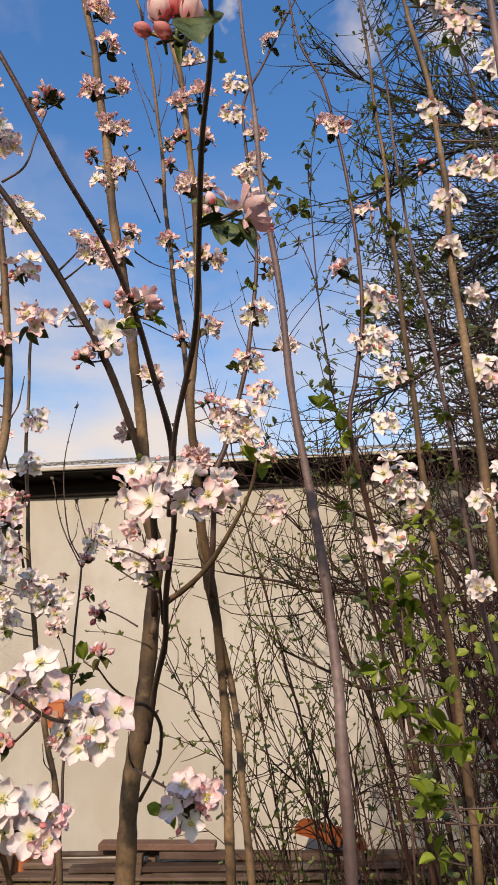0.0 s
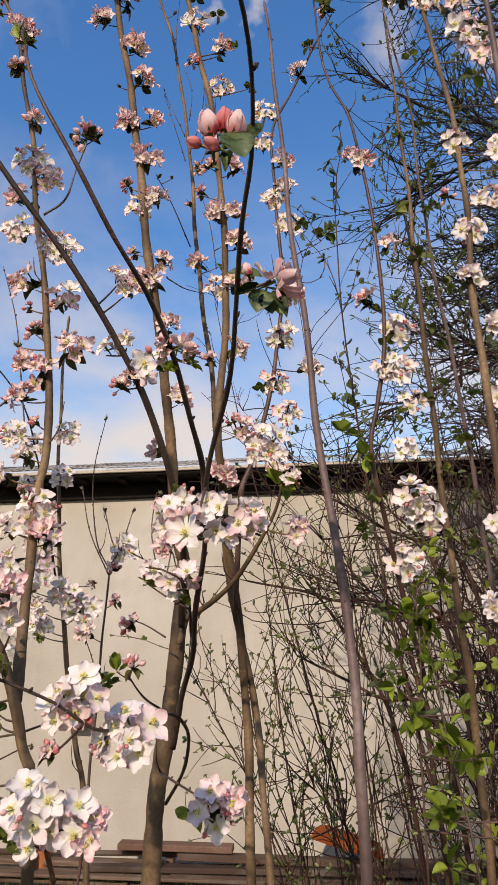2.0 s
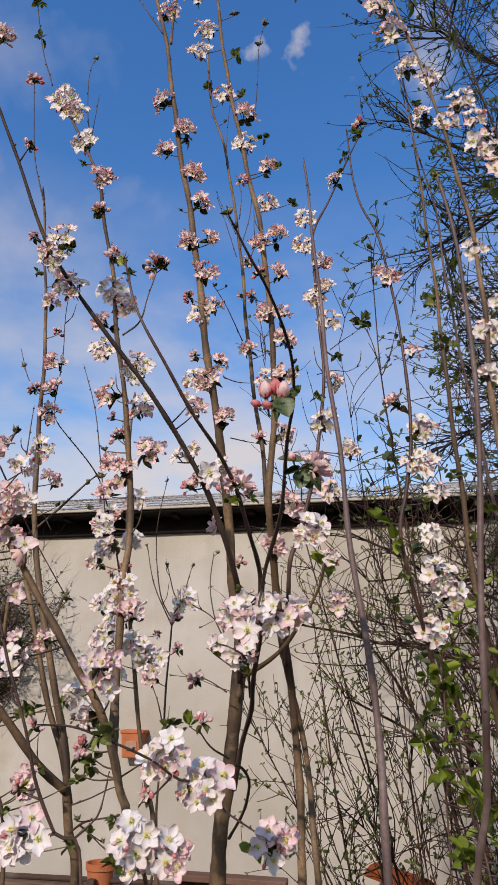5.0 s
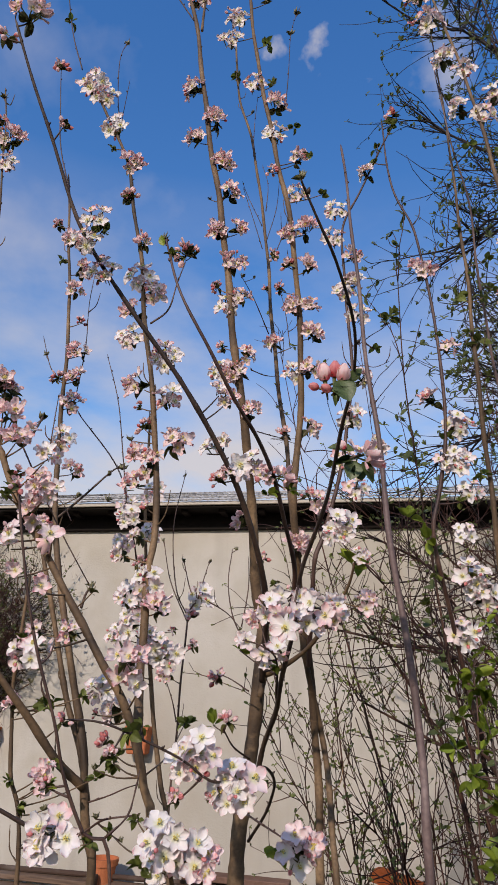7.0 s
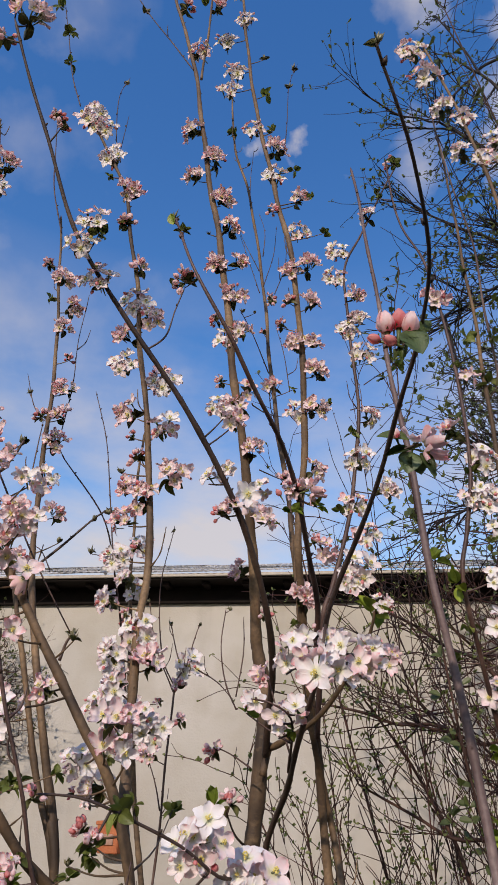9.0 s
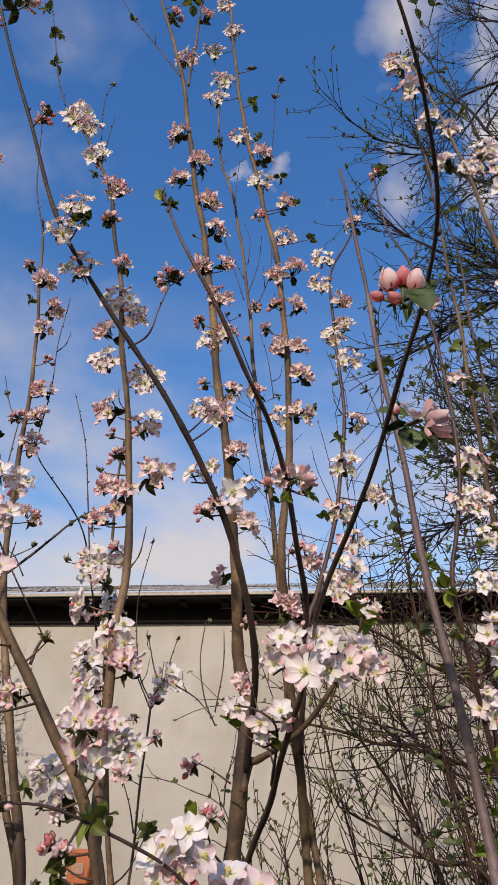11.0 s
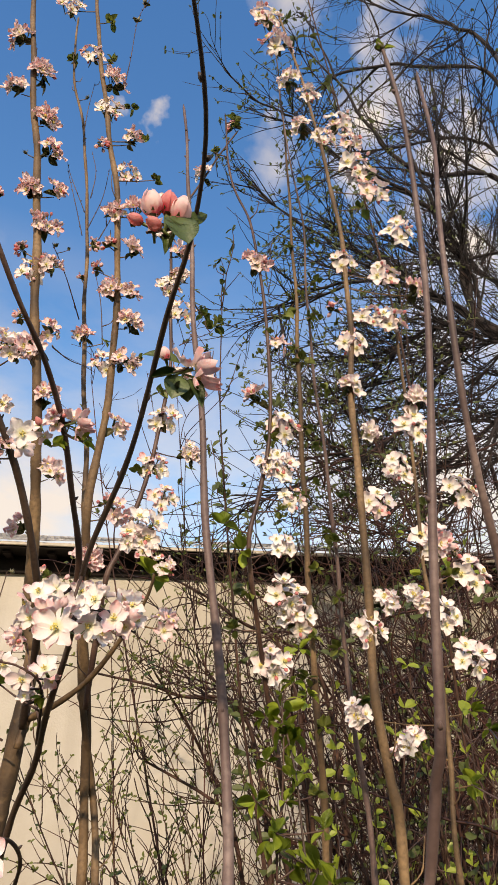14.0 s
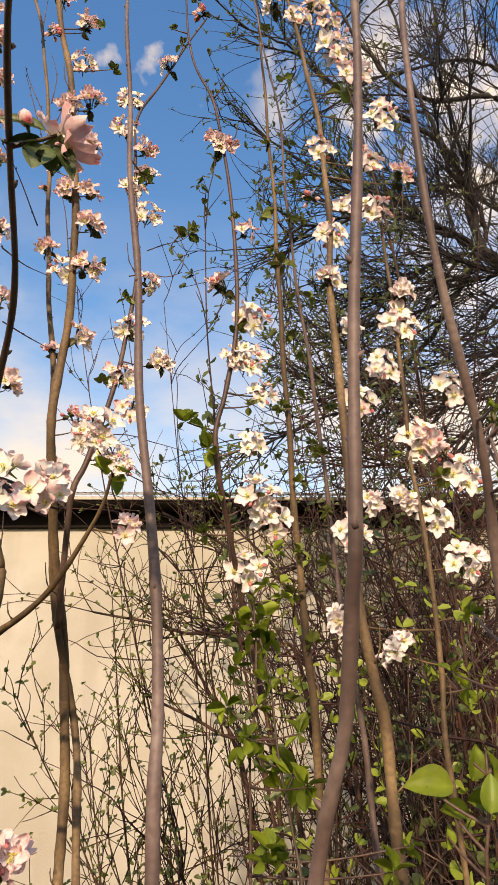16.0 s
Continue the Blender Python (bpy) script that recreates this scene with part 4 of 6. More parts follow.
s = stem(apple_b, "twig", [(-0.007, 1.300, 2.412), (0.011, 1.300, 2.330), (0.033, 1.300, 2.198)], 0.7, 1.3, twig_bark)
s = stem(apple_b, "twig", [(-0.023, 1.300, 2.329), (-0.009, 1.300, 2.262), (0.023, 1.300, 2.177)], 0.7, 1.3, twig_bark)
s = stem(apple_b, "twig", [(0.035, 1.060, 2.336), (0.040, 1.060, 2.305), (0.040, 1.060, 2.255)], 0.7, 1.3, twig_bark)
s = stem(apple_b, "side_branch", [(0.167, 1.055, 3.018), (0.112, 1.057, 2.889), (0.061, 1.060, 2.770), (0.020, 1.062, 2.658), (0.022, 1.065, 2.500), (0.030, 1.067, 2.389), (0.033, 1.070, 2.243), (0.018, 1.073, 2.101), (-0.005, 1.075, 1.984), (-0.030, 1.078, 1.887), (-0.052, 1.080, 1.818), (-0.061, 1.160, 1.635)], 2.2, 6.0, twig_bark)
bloom(s, [(0.157, 1.055, 3.031, "b", 52), (0.109, 1.057, 2.915, "l", 41), (0.086, 1.059, 2.839, "w", 43), (0.005, 1.061, 2.724, "w", 56), (-0.004, 1.063, 2.641, "w", 55), (0.042, 1.064, 2.581, "f", 43), (0.053, 1.065, 2.507, "w", 49), (0.021, 1.065, 2.479, "w", 52), (0.051, 1.067, 2.416, "w", 55), (0.017, 1.071, 2.210, "l", 42), (0.057, 1.070, 2.250, "w", 40), (0.030, 1.072, 2.151, "w", 57)])
bloom(s, [(0.080, 1.073, 2.085, "w", 49), (0.015, 1.074, 2.052, "w", 53), (-0.013, 1.074, 2.035, "l", 39), (0.038, 1.075, 1.989, "w", 51), (0.006, 1.077, 1.903, "w", 54)])
s = stem(apple_c, "leader", [(0.002, 0.649, 2.501), (0.016, 0.615, 2.265), (0.029, 0.600, 2.042), (0.043, 0.584, 1.865), (0.051, 0.570, 1.735), (0.060, 0.566, 1.641), (0.069, 0.562, 1.562), (0.072, 0.547, 1.488), (0.068, 0.535, 1.403), (0.066, 0.540, 1.000), (0.072, 0.570, 0.500), (0.080, 0.600, 0.000)], 2.3, 7.4, smooth_bark)
bloom(s, [(0.045, 0.633, 2.063, "l", 26)])
s = stem(apple_d, "leader", [(-0.543, 0.740, 2.833), (-0.482, 0.750, 2.704), (-0.434, 0.760, 2.588), (-0.410, 0.770, 2.468), (-0.388, 0.780, 2.358), (-0.369, 0.785, 2.229), (-0.350, 0.790, 2.124), (-0.333, 0.795, 2.019), (-0.321, 0.800, 1.924), (-0.311, 0.790, 1.807), (-0.312, 0.780, 1.750), (-0.308, 0.770, 1.657), (-0.306, 0.760, 1.592), (-0.286, 0.720, 1.491)], 3.0, 7.5, bark)
bloom(s, [(-0.535, 0.741, 2.823, "w", 65), (-0.505, 0.744, 2.784, "f", 56), (-0.478, 0.750, 2.699, "w", 55), (-0.475, 0.756, 2.638, "l", 30), (-0.427, 0.759, 2.598, "f", 46), (-0.424, 0.766, 2.516, "b", 45), (-0.387, 0.776, 2.404, "b", 49), (-0.387, 0.781, 2.325, "f", 60), (-0.356, 0.783, 2.288, "f", 47), (-0.396, 0.784, 2.244, "f", 46), (-0.395, 0.787, 2.191, "w", 49), (-0.324, 0.789, 2.155, "f", 54)])
bloom(s, [(-0.371, 0.792, 2.092, "f", 50), (-0.312, 0.793, 2.066, "f", 51), (-0.361, 0.794, 2.050, "b", 26), (-0.349, 0.795, 2.011, "b", 38), (-0.371, 0.797, 1.990, "s", 27), (-0.292, 0.797, 1.981, "f", 49), (-0.365, 0.798, 1.959, "f", 30), (-0.336, 0.799, 1.942, "f", 49), (-0.361, 0.798, 1.900, "f", 37), (-0.331, 0.795, 1.862, "b", 25), (-0.361, 0.793, 1.842, "w", 38), (-0.339, 0.790, 1.807, "w", 30)])
bloom(s, [(-0.363, 0.784, 1.776, "w", 30), (-0.333, 0.781, 1.758, "b", 20), (-0.312, 0.778, 1.731, "f", 51), (-0.287, 0.773, 1.688, "f", 39), (-0.347, 0.775, 1.701, "w", 31), (-0.335, 0.770, 1.656, "w", 34)])
s = stem(apple_d, "twig", [(-0.716, 0.780, 3.428), (-0.669, 0.780, 3.221), (-0.627, 0.780, 3.038), (-0.589, 0.780, 2.919)], 1.0, 1.8, twig_bark)
bloom(s, [(-0.712, 0.780, 3.353, "l", 58), (-0.664, 0.780, 3.220, "l", 53), (-0.642, 0.780, 3.093, "l", 51)])
s = stem(apple_d, "twig", [(-0.304, 0.800, 2.373), (-0.317, 0.800, 2.317), (-0.329, 0.800, 2.258), (-0.362, 0.800, 2.228)], 1.2, 2.2, twig_bark)
bloom(s, [(-0.304, 0.800, 2.394, "b", 58), (-0.324, 0.800, 2.381, "l", 32), (-0.288, 0.800, 2.394, "b", 32)])
s = stem(apple_d, "leader", [(-0.539, 0.660, 1.917), (-0.498, 0.664, 1.835), (-0.452, 0.669, 1.766), (-0.409, 0.673, 1.702), (-0.369, 0.678, 1.648), (-0.330, 0.682, 1.589), (-0.307, 0.687, 1.554), (-0.283, 0.691, 1.499), (-0.267, 0.696, 1.446), (-0.252, 0.700, 1.383), (-0.239, 0.712, 1.005), (-0.234, 0.722, 0.662), (-0.233, 0.731, 0.335), (-0.230, 0.740, 0.000)], 5.5, 9.5, bark)
bloom(s, [(-0.290, 0.640, 1.604, "f", 40), (-0.303, 0.650, 1.578, "q", 40), (-0.278, 0.645, 1.572, "o", 38), (-0.418, 0.620, 1.694, "q", 36), (-0.548, 0.640, 2.022, "f", 37), (-0.499, 0.630, 1.917, "f", 35), (-0.447, 0.620, 1.889, "q", 28), (-0.449, 0.630, 1.845, "f", 31), (-0.475, 0.620, 1.766, "o", 39), (-0.439, 0.640, 1.786, "f", 23), (-0.498, 0.630, 1.827, "l", 29), (-0.363, 0.673, 1.703, "s", 29), (-0.389, 0.678, 1.641, "f", 27)])
bloom(s, [(-0.546, 0.660, 2.017, "f", 46), (-0.523, 0.650, 1.966, "f", 41), (-0.487, 0.640, 1.927, "q", 44), (-0.461, 0.660, 1.907, "o", 46), (-0.464, 0.650, 1.862, "q", 43), (-0.438, 0.640, 1.838, "w", 39), (-0.466, 0.660, 1.811, "f", 37), (-0.421, 0.630, 1.769, "q", 45), (-0.488, 0.630, 1.831, "l", 42), (-0.503, 0.660, 1.874, "b", 30), (-0.488, 0.680, 1.980, "s", 31), (-0.481, 0.630, 1.756, "o", 40), (-0.414, 0.620, 1.618, "o", 39), (-0.477, 0.660, 1.722, "q", 33)])
bloom(s, [(-0.341, 0.800, 1.478, "l", 47), (-0.356, 0.800, 1.500, "b", 37), (-0.367, 0.820, 1.523, "l", 33), (-0.369, 0.780, 1.536, "b", 21), (-0.289, 0.760, 1.402, "l", 29), (-0.356, 0.860, 1.370, "l", 27), (-0.337, 1.300, 1.515, "l", 45), (-0.343, 0.800, 1.468, "l", 34), (-0.383, 0.840, 1.461, "s", 23), (-0.343, 0.780, 1.540, "w", 36), (-0.364, 0.760, 1.569, "w", 39)])
s = stem(apple_h, "stem", [(-0.536, 1.470, 2.450), (-0.536, 1.470, 2.300), (-0.527, 1.470, 2.100), (-0.509, 1.470, 1.900), (-0.482, 1.470, 1.700), (-0.446, 1.470, 1.500), (-0.421, 1.470, 1.380), (-0.389, 1.470, 1.250), (-0.359, 1.470, 0.800), (-0.349, 1.470, 0.000)], 3.6, 9.0, bark)
bloom(s, [(-0.420, 1.430, 1.663, "f", 72), (-0.485, 1.400, 1.969, "w", 56), (-0.496, 1.342, 1.736, "w", 65), (-0.454, 1.400, 1.696, "w", 66), (-0.501, 1.449, 2.100, "f", 65), (-0.533, 1.360, 1.705, "w", 53), (-0.521, 1.360, 1.690, "l", 48), (-0.493, 1.380, 1.624, "w", 51), (-0.505, 1.380, 1.660, "w", 42), (-0.496, 1.360, 1.782, "w", 48), (-0.495, 1.380, 1.607, "l", 39), (-0.507, 1.340, 1.802, "f", 56), (-0.513, 1.450, 1.911, "b", 44), (-0.448, 1.600, 1.747, "b", 33)])
s = stem(apple_h, "twig", [(-0.629, 1.154, 2.207), (-0.543, 1.246, 2.094), (-0.516, 1.310, 1.982), (-0.503, 1.371, 1.872), (-0.488, 1.430, 1.740)], 1.6, 3.0, twig_bark)
bloom(s, [(-0.520, 1.286, 2.004, "w", 56), (-0.530, 1.320, 1.923, "w", 53), (-0.577, 1.300, 2.038, "s", 42)])
s = stem(apple_d, "twig", [(-0.521, 0.800, 2.081), (-0.522, 0.800, 2.030), (-0.522, 0.800, 1.967)], 0.9, 1.5, twig_bark)
s = stem(apple_d, "twig", [(-0.374, 0.700, 1.711), (-0.382, 0.700, 1.697), (-0.387, 0.700, 1.676)], 1.4, 2.4, twig_bark)
s = stem(apple_d, "twig", [(-0.482, 0.670, 1.972), (-0.492, 0.670, 1.945), (-0.507, 0.670, 1.921)], 1.6, 2.7, twig_bark)
bloom(s, [(-0.375, 0.700, 1.713, "s", 26)])
s = stem(apple_e, "leader", [(-0.742, 1.100, 2.929), (-0.704, 1.091, 2.705), (-0.672, 1.083, 2.510), (-0.647, 1.069, 2.366), (-0.632, 1.051, 2.235), (-0.613, 1.034, 2.092), (-0.595, 1.017, 1.966), (-0.560, 1.000, 1.806), (-0.508, 0.980, 1.659), (-0.481, 0.980, 1.562), (-0.451, 0.980, 1.471), (-0.440, 0.980, 1.410)], 3.2, 8.0, bark)
bloom(s, [(-0.736, 1.093, 2.744, "b", 44), (-0.685, 1.090, 2.683, "f", 49), (-0.710, 1.088, 2.619, "l", 37), (-0.649, 1.086, 2.587, "f", 47), (-0.658, 1.083, 2.522, "f", 38), (-0.625, 1.074, 2.420, "b", 39), (-0.609, 1.063, 2.327, "f", 43), (-0.648, 1.054, 2.254, "b", 44), (-0.602, 1.054, 2.253, "f", 39), (-0.601, 1.045, 2.182, "f", 45), (-0.606, 1.033, 2.085, "f", 56), (-0.567, 1.023, 2.008, "f", 39)])
bloom(s, [(-0.543, 1.016, 1.954, "s", 27)])
s = stem(apple_e, "twig", [(-0.820, 1.080, 3.346), (-0.798, 1.080, 3.178), (-0.768, 1.080, 3.001), (-0.719, 1.080, 2.839)], 1.2, 2.5, twig_bark)
bloom(s, [(-0.819, 1.080, 3.340, "b", 63)])
s = stem(apple_e, "twig", [(-0.609, 1.080, 2.576), (-0.613, 1.080, 2.471), (-0.604, 1.080, 2.341), (-0.613, 1.080, 2.181)], 0.9, 1.6, twig_bark)
s = stem(apple_e, "twig", [(-0.718, 1.080, 2.384), (-0.687, 1.080, 2.298), (-0.655, 1.080, 2.253)], 0.9, 1.6, twig_bark)
bloom(s, [(-0.702, 1.080, 2.336, "s", 28)])
s = stem(apple_e, "side_branch", [(-0.470, 1.080, 2.047), (-0.503, 1.080, 2.023), (-0.561, 1.080, 1.965), (-0.627, 1.080, 1.903)], 2.0, 3.4, dark_bark)
bloom(s, [(-0.477, 1.080, 2.043, "s", 38), (-0.503, 1.080, 2.026, "s", 29)])
s = stem(apple_e, "twig", [(-0.536, 1.050, 2.311), (-0.496, 1.050, 2.189), (-0.469, 1.050, 2.060), (-0.443, 1.050, 1.912)], 1.0, 1.8, twig_bark)
s = stem(apple_e, "leader", [(-0.730, 0.725, 2.805), (-0.703, 0.725, 2.660), (-0.686, 0.725, 2.534), (-0.669, 0.725, 2.363), (-0.659, 0.725, 2.186), (-0.650, 0.725, 1.986), (-0.800, 0.760, 1.400), (-0.860, 0.800, 0.700), (-0.900, 0.820, 0.000)], 1.6, 7.0, bark)
bloom(s, [(-0.727, 0.725, 2.779, "s", 29), (-0.714, 0.725, 2.701, "b", 39), (-0.685, 0.720, 2.649, "f", 49), (-0.709, 0.725, 2.628, "l", 41), (-0.683, 0.720, 2.580, "w", 45), (-0.730, 0.730, 2.676, "f", 36), (-0.682, 0.730, 2.368, "f", 43)])
s = stem(apple_e, "trunk", [(-0.465, 0.980, 1.506), (-0.449, 0.980, 1.462), (-0.440, 0.980, 1.410), (-0.429, 0.980, 1.344), (-0.414, 0.980, 1.274), (-0.428, 0.985, 0.923), (-0.451, 0.990, 0.608), (-0.476, 0.995, 0.308), (-0.500, 1.000, 0.000)], 8.0, 13.0, bark)
s = stem(apple_e, "stem", [(-0.598, 0.980, 1.864), (-0.564, 0.980, 1.763), (-0.535, 0.980, 1.669), (-0.496, 0.980, 1.561), (-0.458, 0.980, 1.470), (-0.436, 0.982, 1.390)], 4.5, 6.5, bark)
bloom(s, [(-0.587, 0.980, 1.637, "f", 47), (-0.576, 0.980, 1.668, "f", 32), (-0.538, 0.980, 1.541, "l", 35), (-0.591, 0.980, 1.539, "f", 35)])
s = stem(apple_e, "stem", [(-0.603, 0.980, 1.779), (-0.601, 0.985, 1.642), (-0.604, 0.990, 1.562), (-0.584, 0.995, 1.431), (-0.549, 1.000, 1.292), (-0.529, 1.000, 0.700), (-0.499, 1.000, 0.000)], 3.6, 6.0, bark)
bloom(s, [(-0.578, 0.980, 1.418, "l", 32), (-0.551, 0.970, 1.378, "l", 36), (-0.499, 0.900, 1.539, "l", 47), (-0.487, 0.900, 1.549, "l", 33), (-0.438, 0.900, 1.557, "l", 34), (-0.488, 0.900, 1.419, "l", 38), (-0.476, 0.920, 1.453, "l", 30), (-0.481, 0.900, 1.435, "f", 45), (-0.405, 0.920, 1.435, "l", 40), (-0.404, 0.920, 1.342, "l", 42), (-0.559, 0.960, 1.585, "s", 27), (-0.496, 0.950, 1.388, "s", 23), (-0.573, 0.940, 1.626, "w", 58), (-0.586, 0.950, 1.653, "l", 40)])
s = stem(apple_e, "side_branch", [(-0.639, 0.850, 1.652), (-0.579, 0.880, 1.583), (-0.531, 0.910, 1.523), (-0.482, 0.940, 1.454), (-0.442, 0.970, 1.415)], 6.0, 9.0, bark)
s = stem(apple_e, "twig", [(-0.375, 0.420, 1.770), (-0.356, 0.433, 1.685), (-0.334, 0.447, 1.599), (-0.310, 0.460, 1.529), (-0.296, 0.473, 1.477), (-0.272, 0.487, 1.427), (-0.244, 0.500, 1.384), (-0.241, 0.534, 1.010), (-0.257, 0.558, 0.667), (-0.280, 0.578, 0.337), (-0.300, 0.600, 0.000)], 1.6, 4.0, twig_bark)
bloom(s, [(-0.376, 0.420, 1.774, "b", 28), (-0.312, 0.474, 1.473, "b", 21), (-0.312, 0.476, 1.468, "L", 25), (-0.304, 0.486, 1.427, "W", 49), (-0.315, 0.489, 1.419, "w", 34)])
s = stem(apple_e, "twig", [(-0.439, 0.620, 1.430), (-0.394, 0.660, 1.400), (-0.370, 0.700, 1.383)], 2.5, 4.0, dark_bark)
s = stem(apple_d, "twig", [(-0.214, 0.580, 1.410), (-0.210, 0.615, 1.377), (-0.207, 0.650, 1.337)], 2.2, 3.0, bark)
bloom(s, [(-0.214, 0.580, 1.411, "W", 53), (-0.187, 0.593, 1.398, "W", 50), (-0.168, 0.603, 1.388, "f", 35), (-0.218, 0.609, 1.383, "w", 38), (-0.242, 0.614, 1.378, "l", 39)])
s = stem(sapling, "stem", [(-0.399, 1.680, 1.843), (-0.422, 1.680, 1.805), (-0.428, 1.680, 1.733), (-0.432, 1.680, 1.537), (-0.438, 1.680, 1.315), (-0.440, 1.680, 1.162), (-0.477, 1.687, 0.739), (-0.513, 1.693, 0.370), (-0.550, 1.700, 0.000)], 2.9, 5.6, twig_bark)
bloom(s, [(-0.391, 1.680, 1.847, "f", 77), (-0.416, 1.680, 1.800, "b", 53), (-0.402, 1.680, 1.718, "b", 46), (-0.479, 1.680, 1.631, "f", 48), (-0.399, 1.680, 1.505, "l", 53)])
s = stem(sapling, "twig", [(-0.518, 1.680, 2.024), (-0.485, 1.680, 1.895), (-0.428, 1.680, 1.781)], 1.3, 2.4, twig_bark)
bloom(s, [(-0.518, 1.680, 2.024, "s", 28)])
s = stem(sapling, "twig", [(-0.451, 1.680, 1.963), (-0.427, 1.680, 1.879), (-0.403, 1.680, 1.830)], 1.3, 2.4, twig_bark)
bloom(s, [(-0.451, 1.680, 1.963, "s", 27)])
s = stem(sapling, "twig", [(-0.369, 1.680, 1.961), (-0.386, 1.680, 1.897), (-0.399, 1.680, 1.843)], 1.3, 2.4, twig_bark)
bloom(s, [(-0.369, 1.680, 1.961, "s", 27)])
s = stem(sapling, "twig", [(-0.467, 1.680, 2.236), (-0.490, 1.680, 2.051), (-0.467, 1.680, 1.878), (-0.426, 1.680, 1.794)], 1.3, 2.4, twig_bark)
bloom(s, [(-0.467, 1.680, 2.236, "s", 29)])
s = stem(sapling, "twig", [(-0.270, 1.680, 1.766), (-0.313, 1.680, 1.808), (-0.379, 1.680, 1.844)], 1.3, 2.4, twig_bark)
bloom(s, [(-0.270, 1.680, 1.766, "s", 26)])
s = stem(sapling, "twig", [(-0.478, 1.680, 1.624), (-0.452, 1.680, 1.565), (-0.436, 1.680, 1.508)], 1.3, 2.4, twig_bark)
bloom(s, [(-0.478, 1.680, 1.624, "s", 26)])
s = stem(sapling, "twig", [(-0.278, 1.500, 1.955), (-0.285, 1.500, 1.865), (-0.269, 1.500, 1.777), (-0.242, 1.500, 1.720)], 1.3, 2.2, twig_bark)
bloom(s, [(-0.268, 1.500, 1.958, "s", 25)])
s = stem(sapling, "twig", [(-0.232, 1.500, 1.935), (-0.230, 1.500, 1.851), (-0.244, 1.500, 1.748)], 1.3, 2.0, twig_bark)
s = stem(apple_f, "leader", [(0.273, 1.050, 3.387), (0.294, 1.060, 3.017), (0.306, 1.080, 2.735), (0.317, 1.100, 2.490), (0.321, 1.120, 2.273), (0.335, 1.160, 2.026), (0.348, 1.200, 1.806), (0.367, 1.240, 1.606), (0.383, 1.280, 1.372), (0.385, 1.320, 0.700), (0.380, 1.350, 0.000)], 1.6, 8.0, bark)
bloom(s, [(0.366, 1.093, 2.578, "l", 40), (0.289, 1.099, 2.477, "l", 57), (0.347, 1.099, 2.473, "l", 47), (0.327, 1.107, 2.355, "l", 68), (0.378, 1.155, 1.973, "l", 46), (0.349, 1.189, 1.772, "l", 43), (0.324, 1.095, 2.538, "l", 37), (0.308, 1.105, 2.381, "l", 38), (0.344, 1.113, 2.272, "l", 39), (0.318, 1.143, 2.043, "l", 42), (0.337, 1.122, 2.192, "l", 36), (0.301, 1.085, 2.665, "l", 35)])
bloom(s, [(0.354, 1.167, 1.899, "l", 45), (0.338, 1.201, 1.701, "l", 47), (0.371, 1.216, 1.615, "l", 46)])
s = stem(apple_f, "leader", [(0.101, 0.860, 2.799), (0.117, 0.851, 2.585), (0.155, 0.843, 2.461), (0.173, 0.834, 2.292), (0.184, 0.834, 2.137), (0.181, 0.843, 2.003), (0.168, 0.851, 1.910), (0.153, 0.860, 1.818), (0.197, 0.950, 1.664), (0.232, 1.000, 1.516)], 2.0, 5.0, twig_bark)
bloom(s, [(0.206, 0.841, 2.031, "w", 51), (0.199, 0.847, 1.963, "w", 53), (0.181, 0.846, 1.964, "w", 39), (0.219, 0.851, 1.912, "w", 40), (0.162, 0.838, 2.076, "f", 37), (0.182, 0.834, 2.207, "l", 25), (0.199, 0.834, 2.183, "f", 29), (0.161, 0.838, 2.363, "f", 39), (0.216, 0.886, 1.774, "w", 52), (0.236, 0.904, 1.742, "w", 52), (0.224, 0.896, 1.756, "w", 42), (0.205, 0.939, 1.682, "w", 54)])
bloom(s, [(0.204, 0.858, 1.838, "w", 37), (0.122, 0.859, 2.776, "l", 43), (0.079, 0.854, 2.661, "l", 30), (0.114, 0.856, 1.862, "L", 48), (0.144, 0.859, 1.826, "L", 51), (0.143, 0.915, 1.724, "l", 36), (0.158, 0.887, 1.772, "l", 41), (0.199, 0.853, 1.890, "l", 34), (0.186, 0.843, 2.004, "l", 36)])
s = stem(apple_f, "leader", [(0.260, 0.980, 3.100), (0.282, 1.001, 2.905), (0.327, 1.050, 2.713), (0.347, 1.111, 2.517), (0.379, 1.174, 2.312), (0.412, 1.220, 2.097), (0.438, 1.270, 1.873), (0.462, 1.310, 1.643), (0.490, 1.330, 1.411), (0.500, 1.320, 0.700), (0.500, 1.300, 0.000)], 1.4, 7.0, smooth_bark)
bloom(s, [(0.352, 1.249, 3.301, "l", 53), (0.406, 1.245, 3.109, "l", 57), (0.415, 1.215, 1.857, "l", 41), (0.395, 1.225, 2.210, "l", 39), (0.401, 1.238, 2.853, "l", 44), (0.411, 1.233, 2.594, "l", 44), (0.419, 1.228, 2.368, "l", 46), (0.446, 1.221, 2.086, "l", 45), (0.412, 1.218, 1.978, "l", 48), (0.407, 1.212, 1.757, "l", 49), (0.444, 1.208, 1.664, "l", 43), (0.382, 1.222, 2.108, "l", 43)])
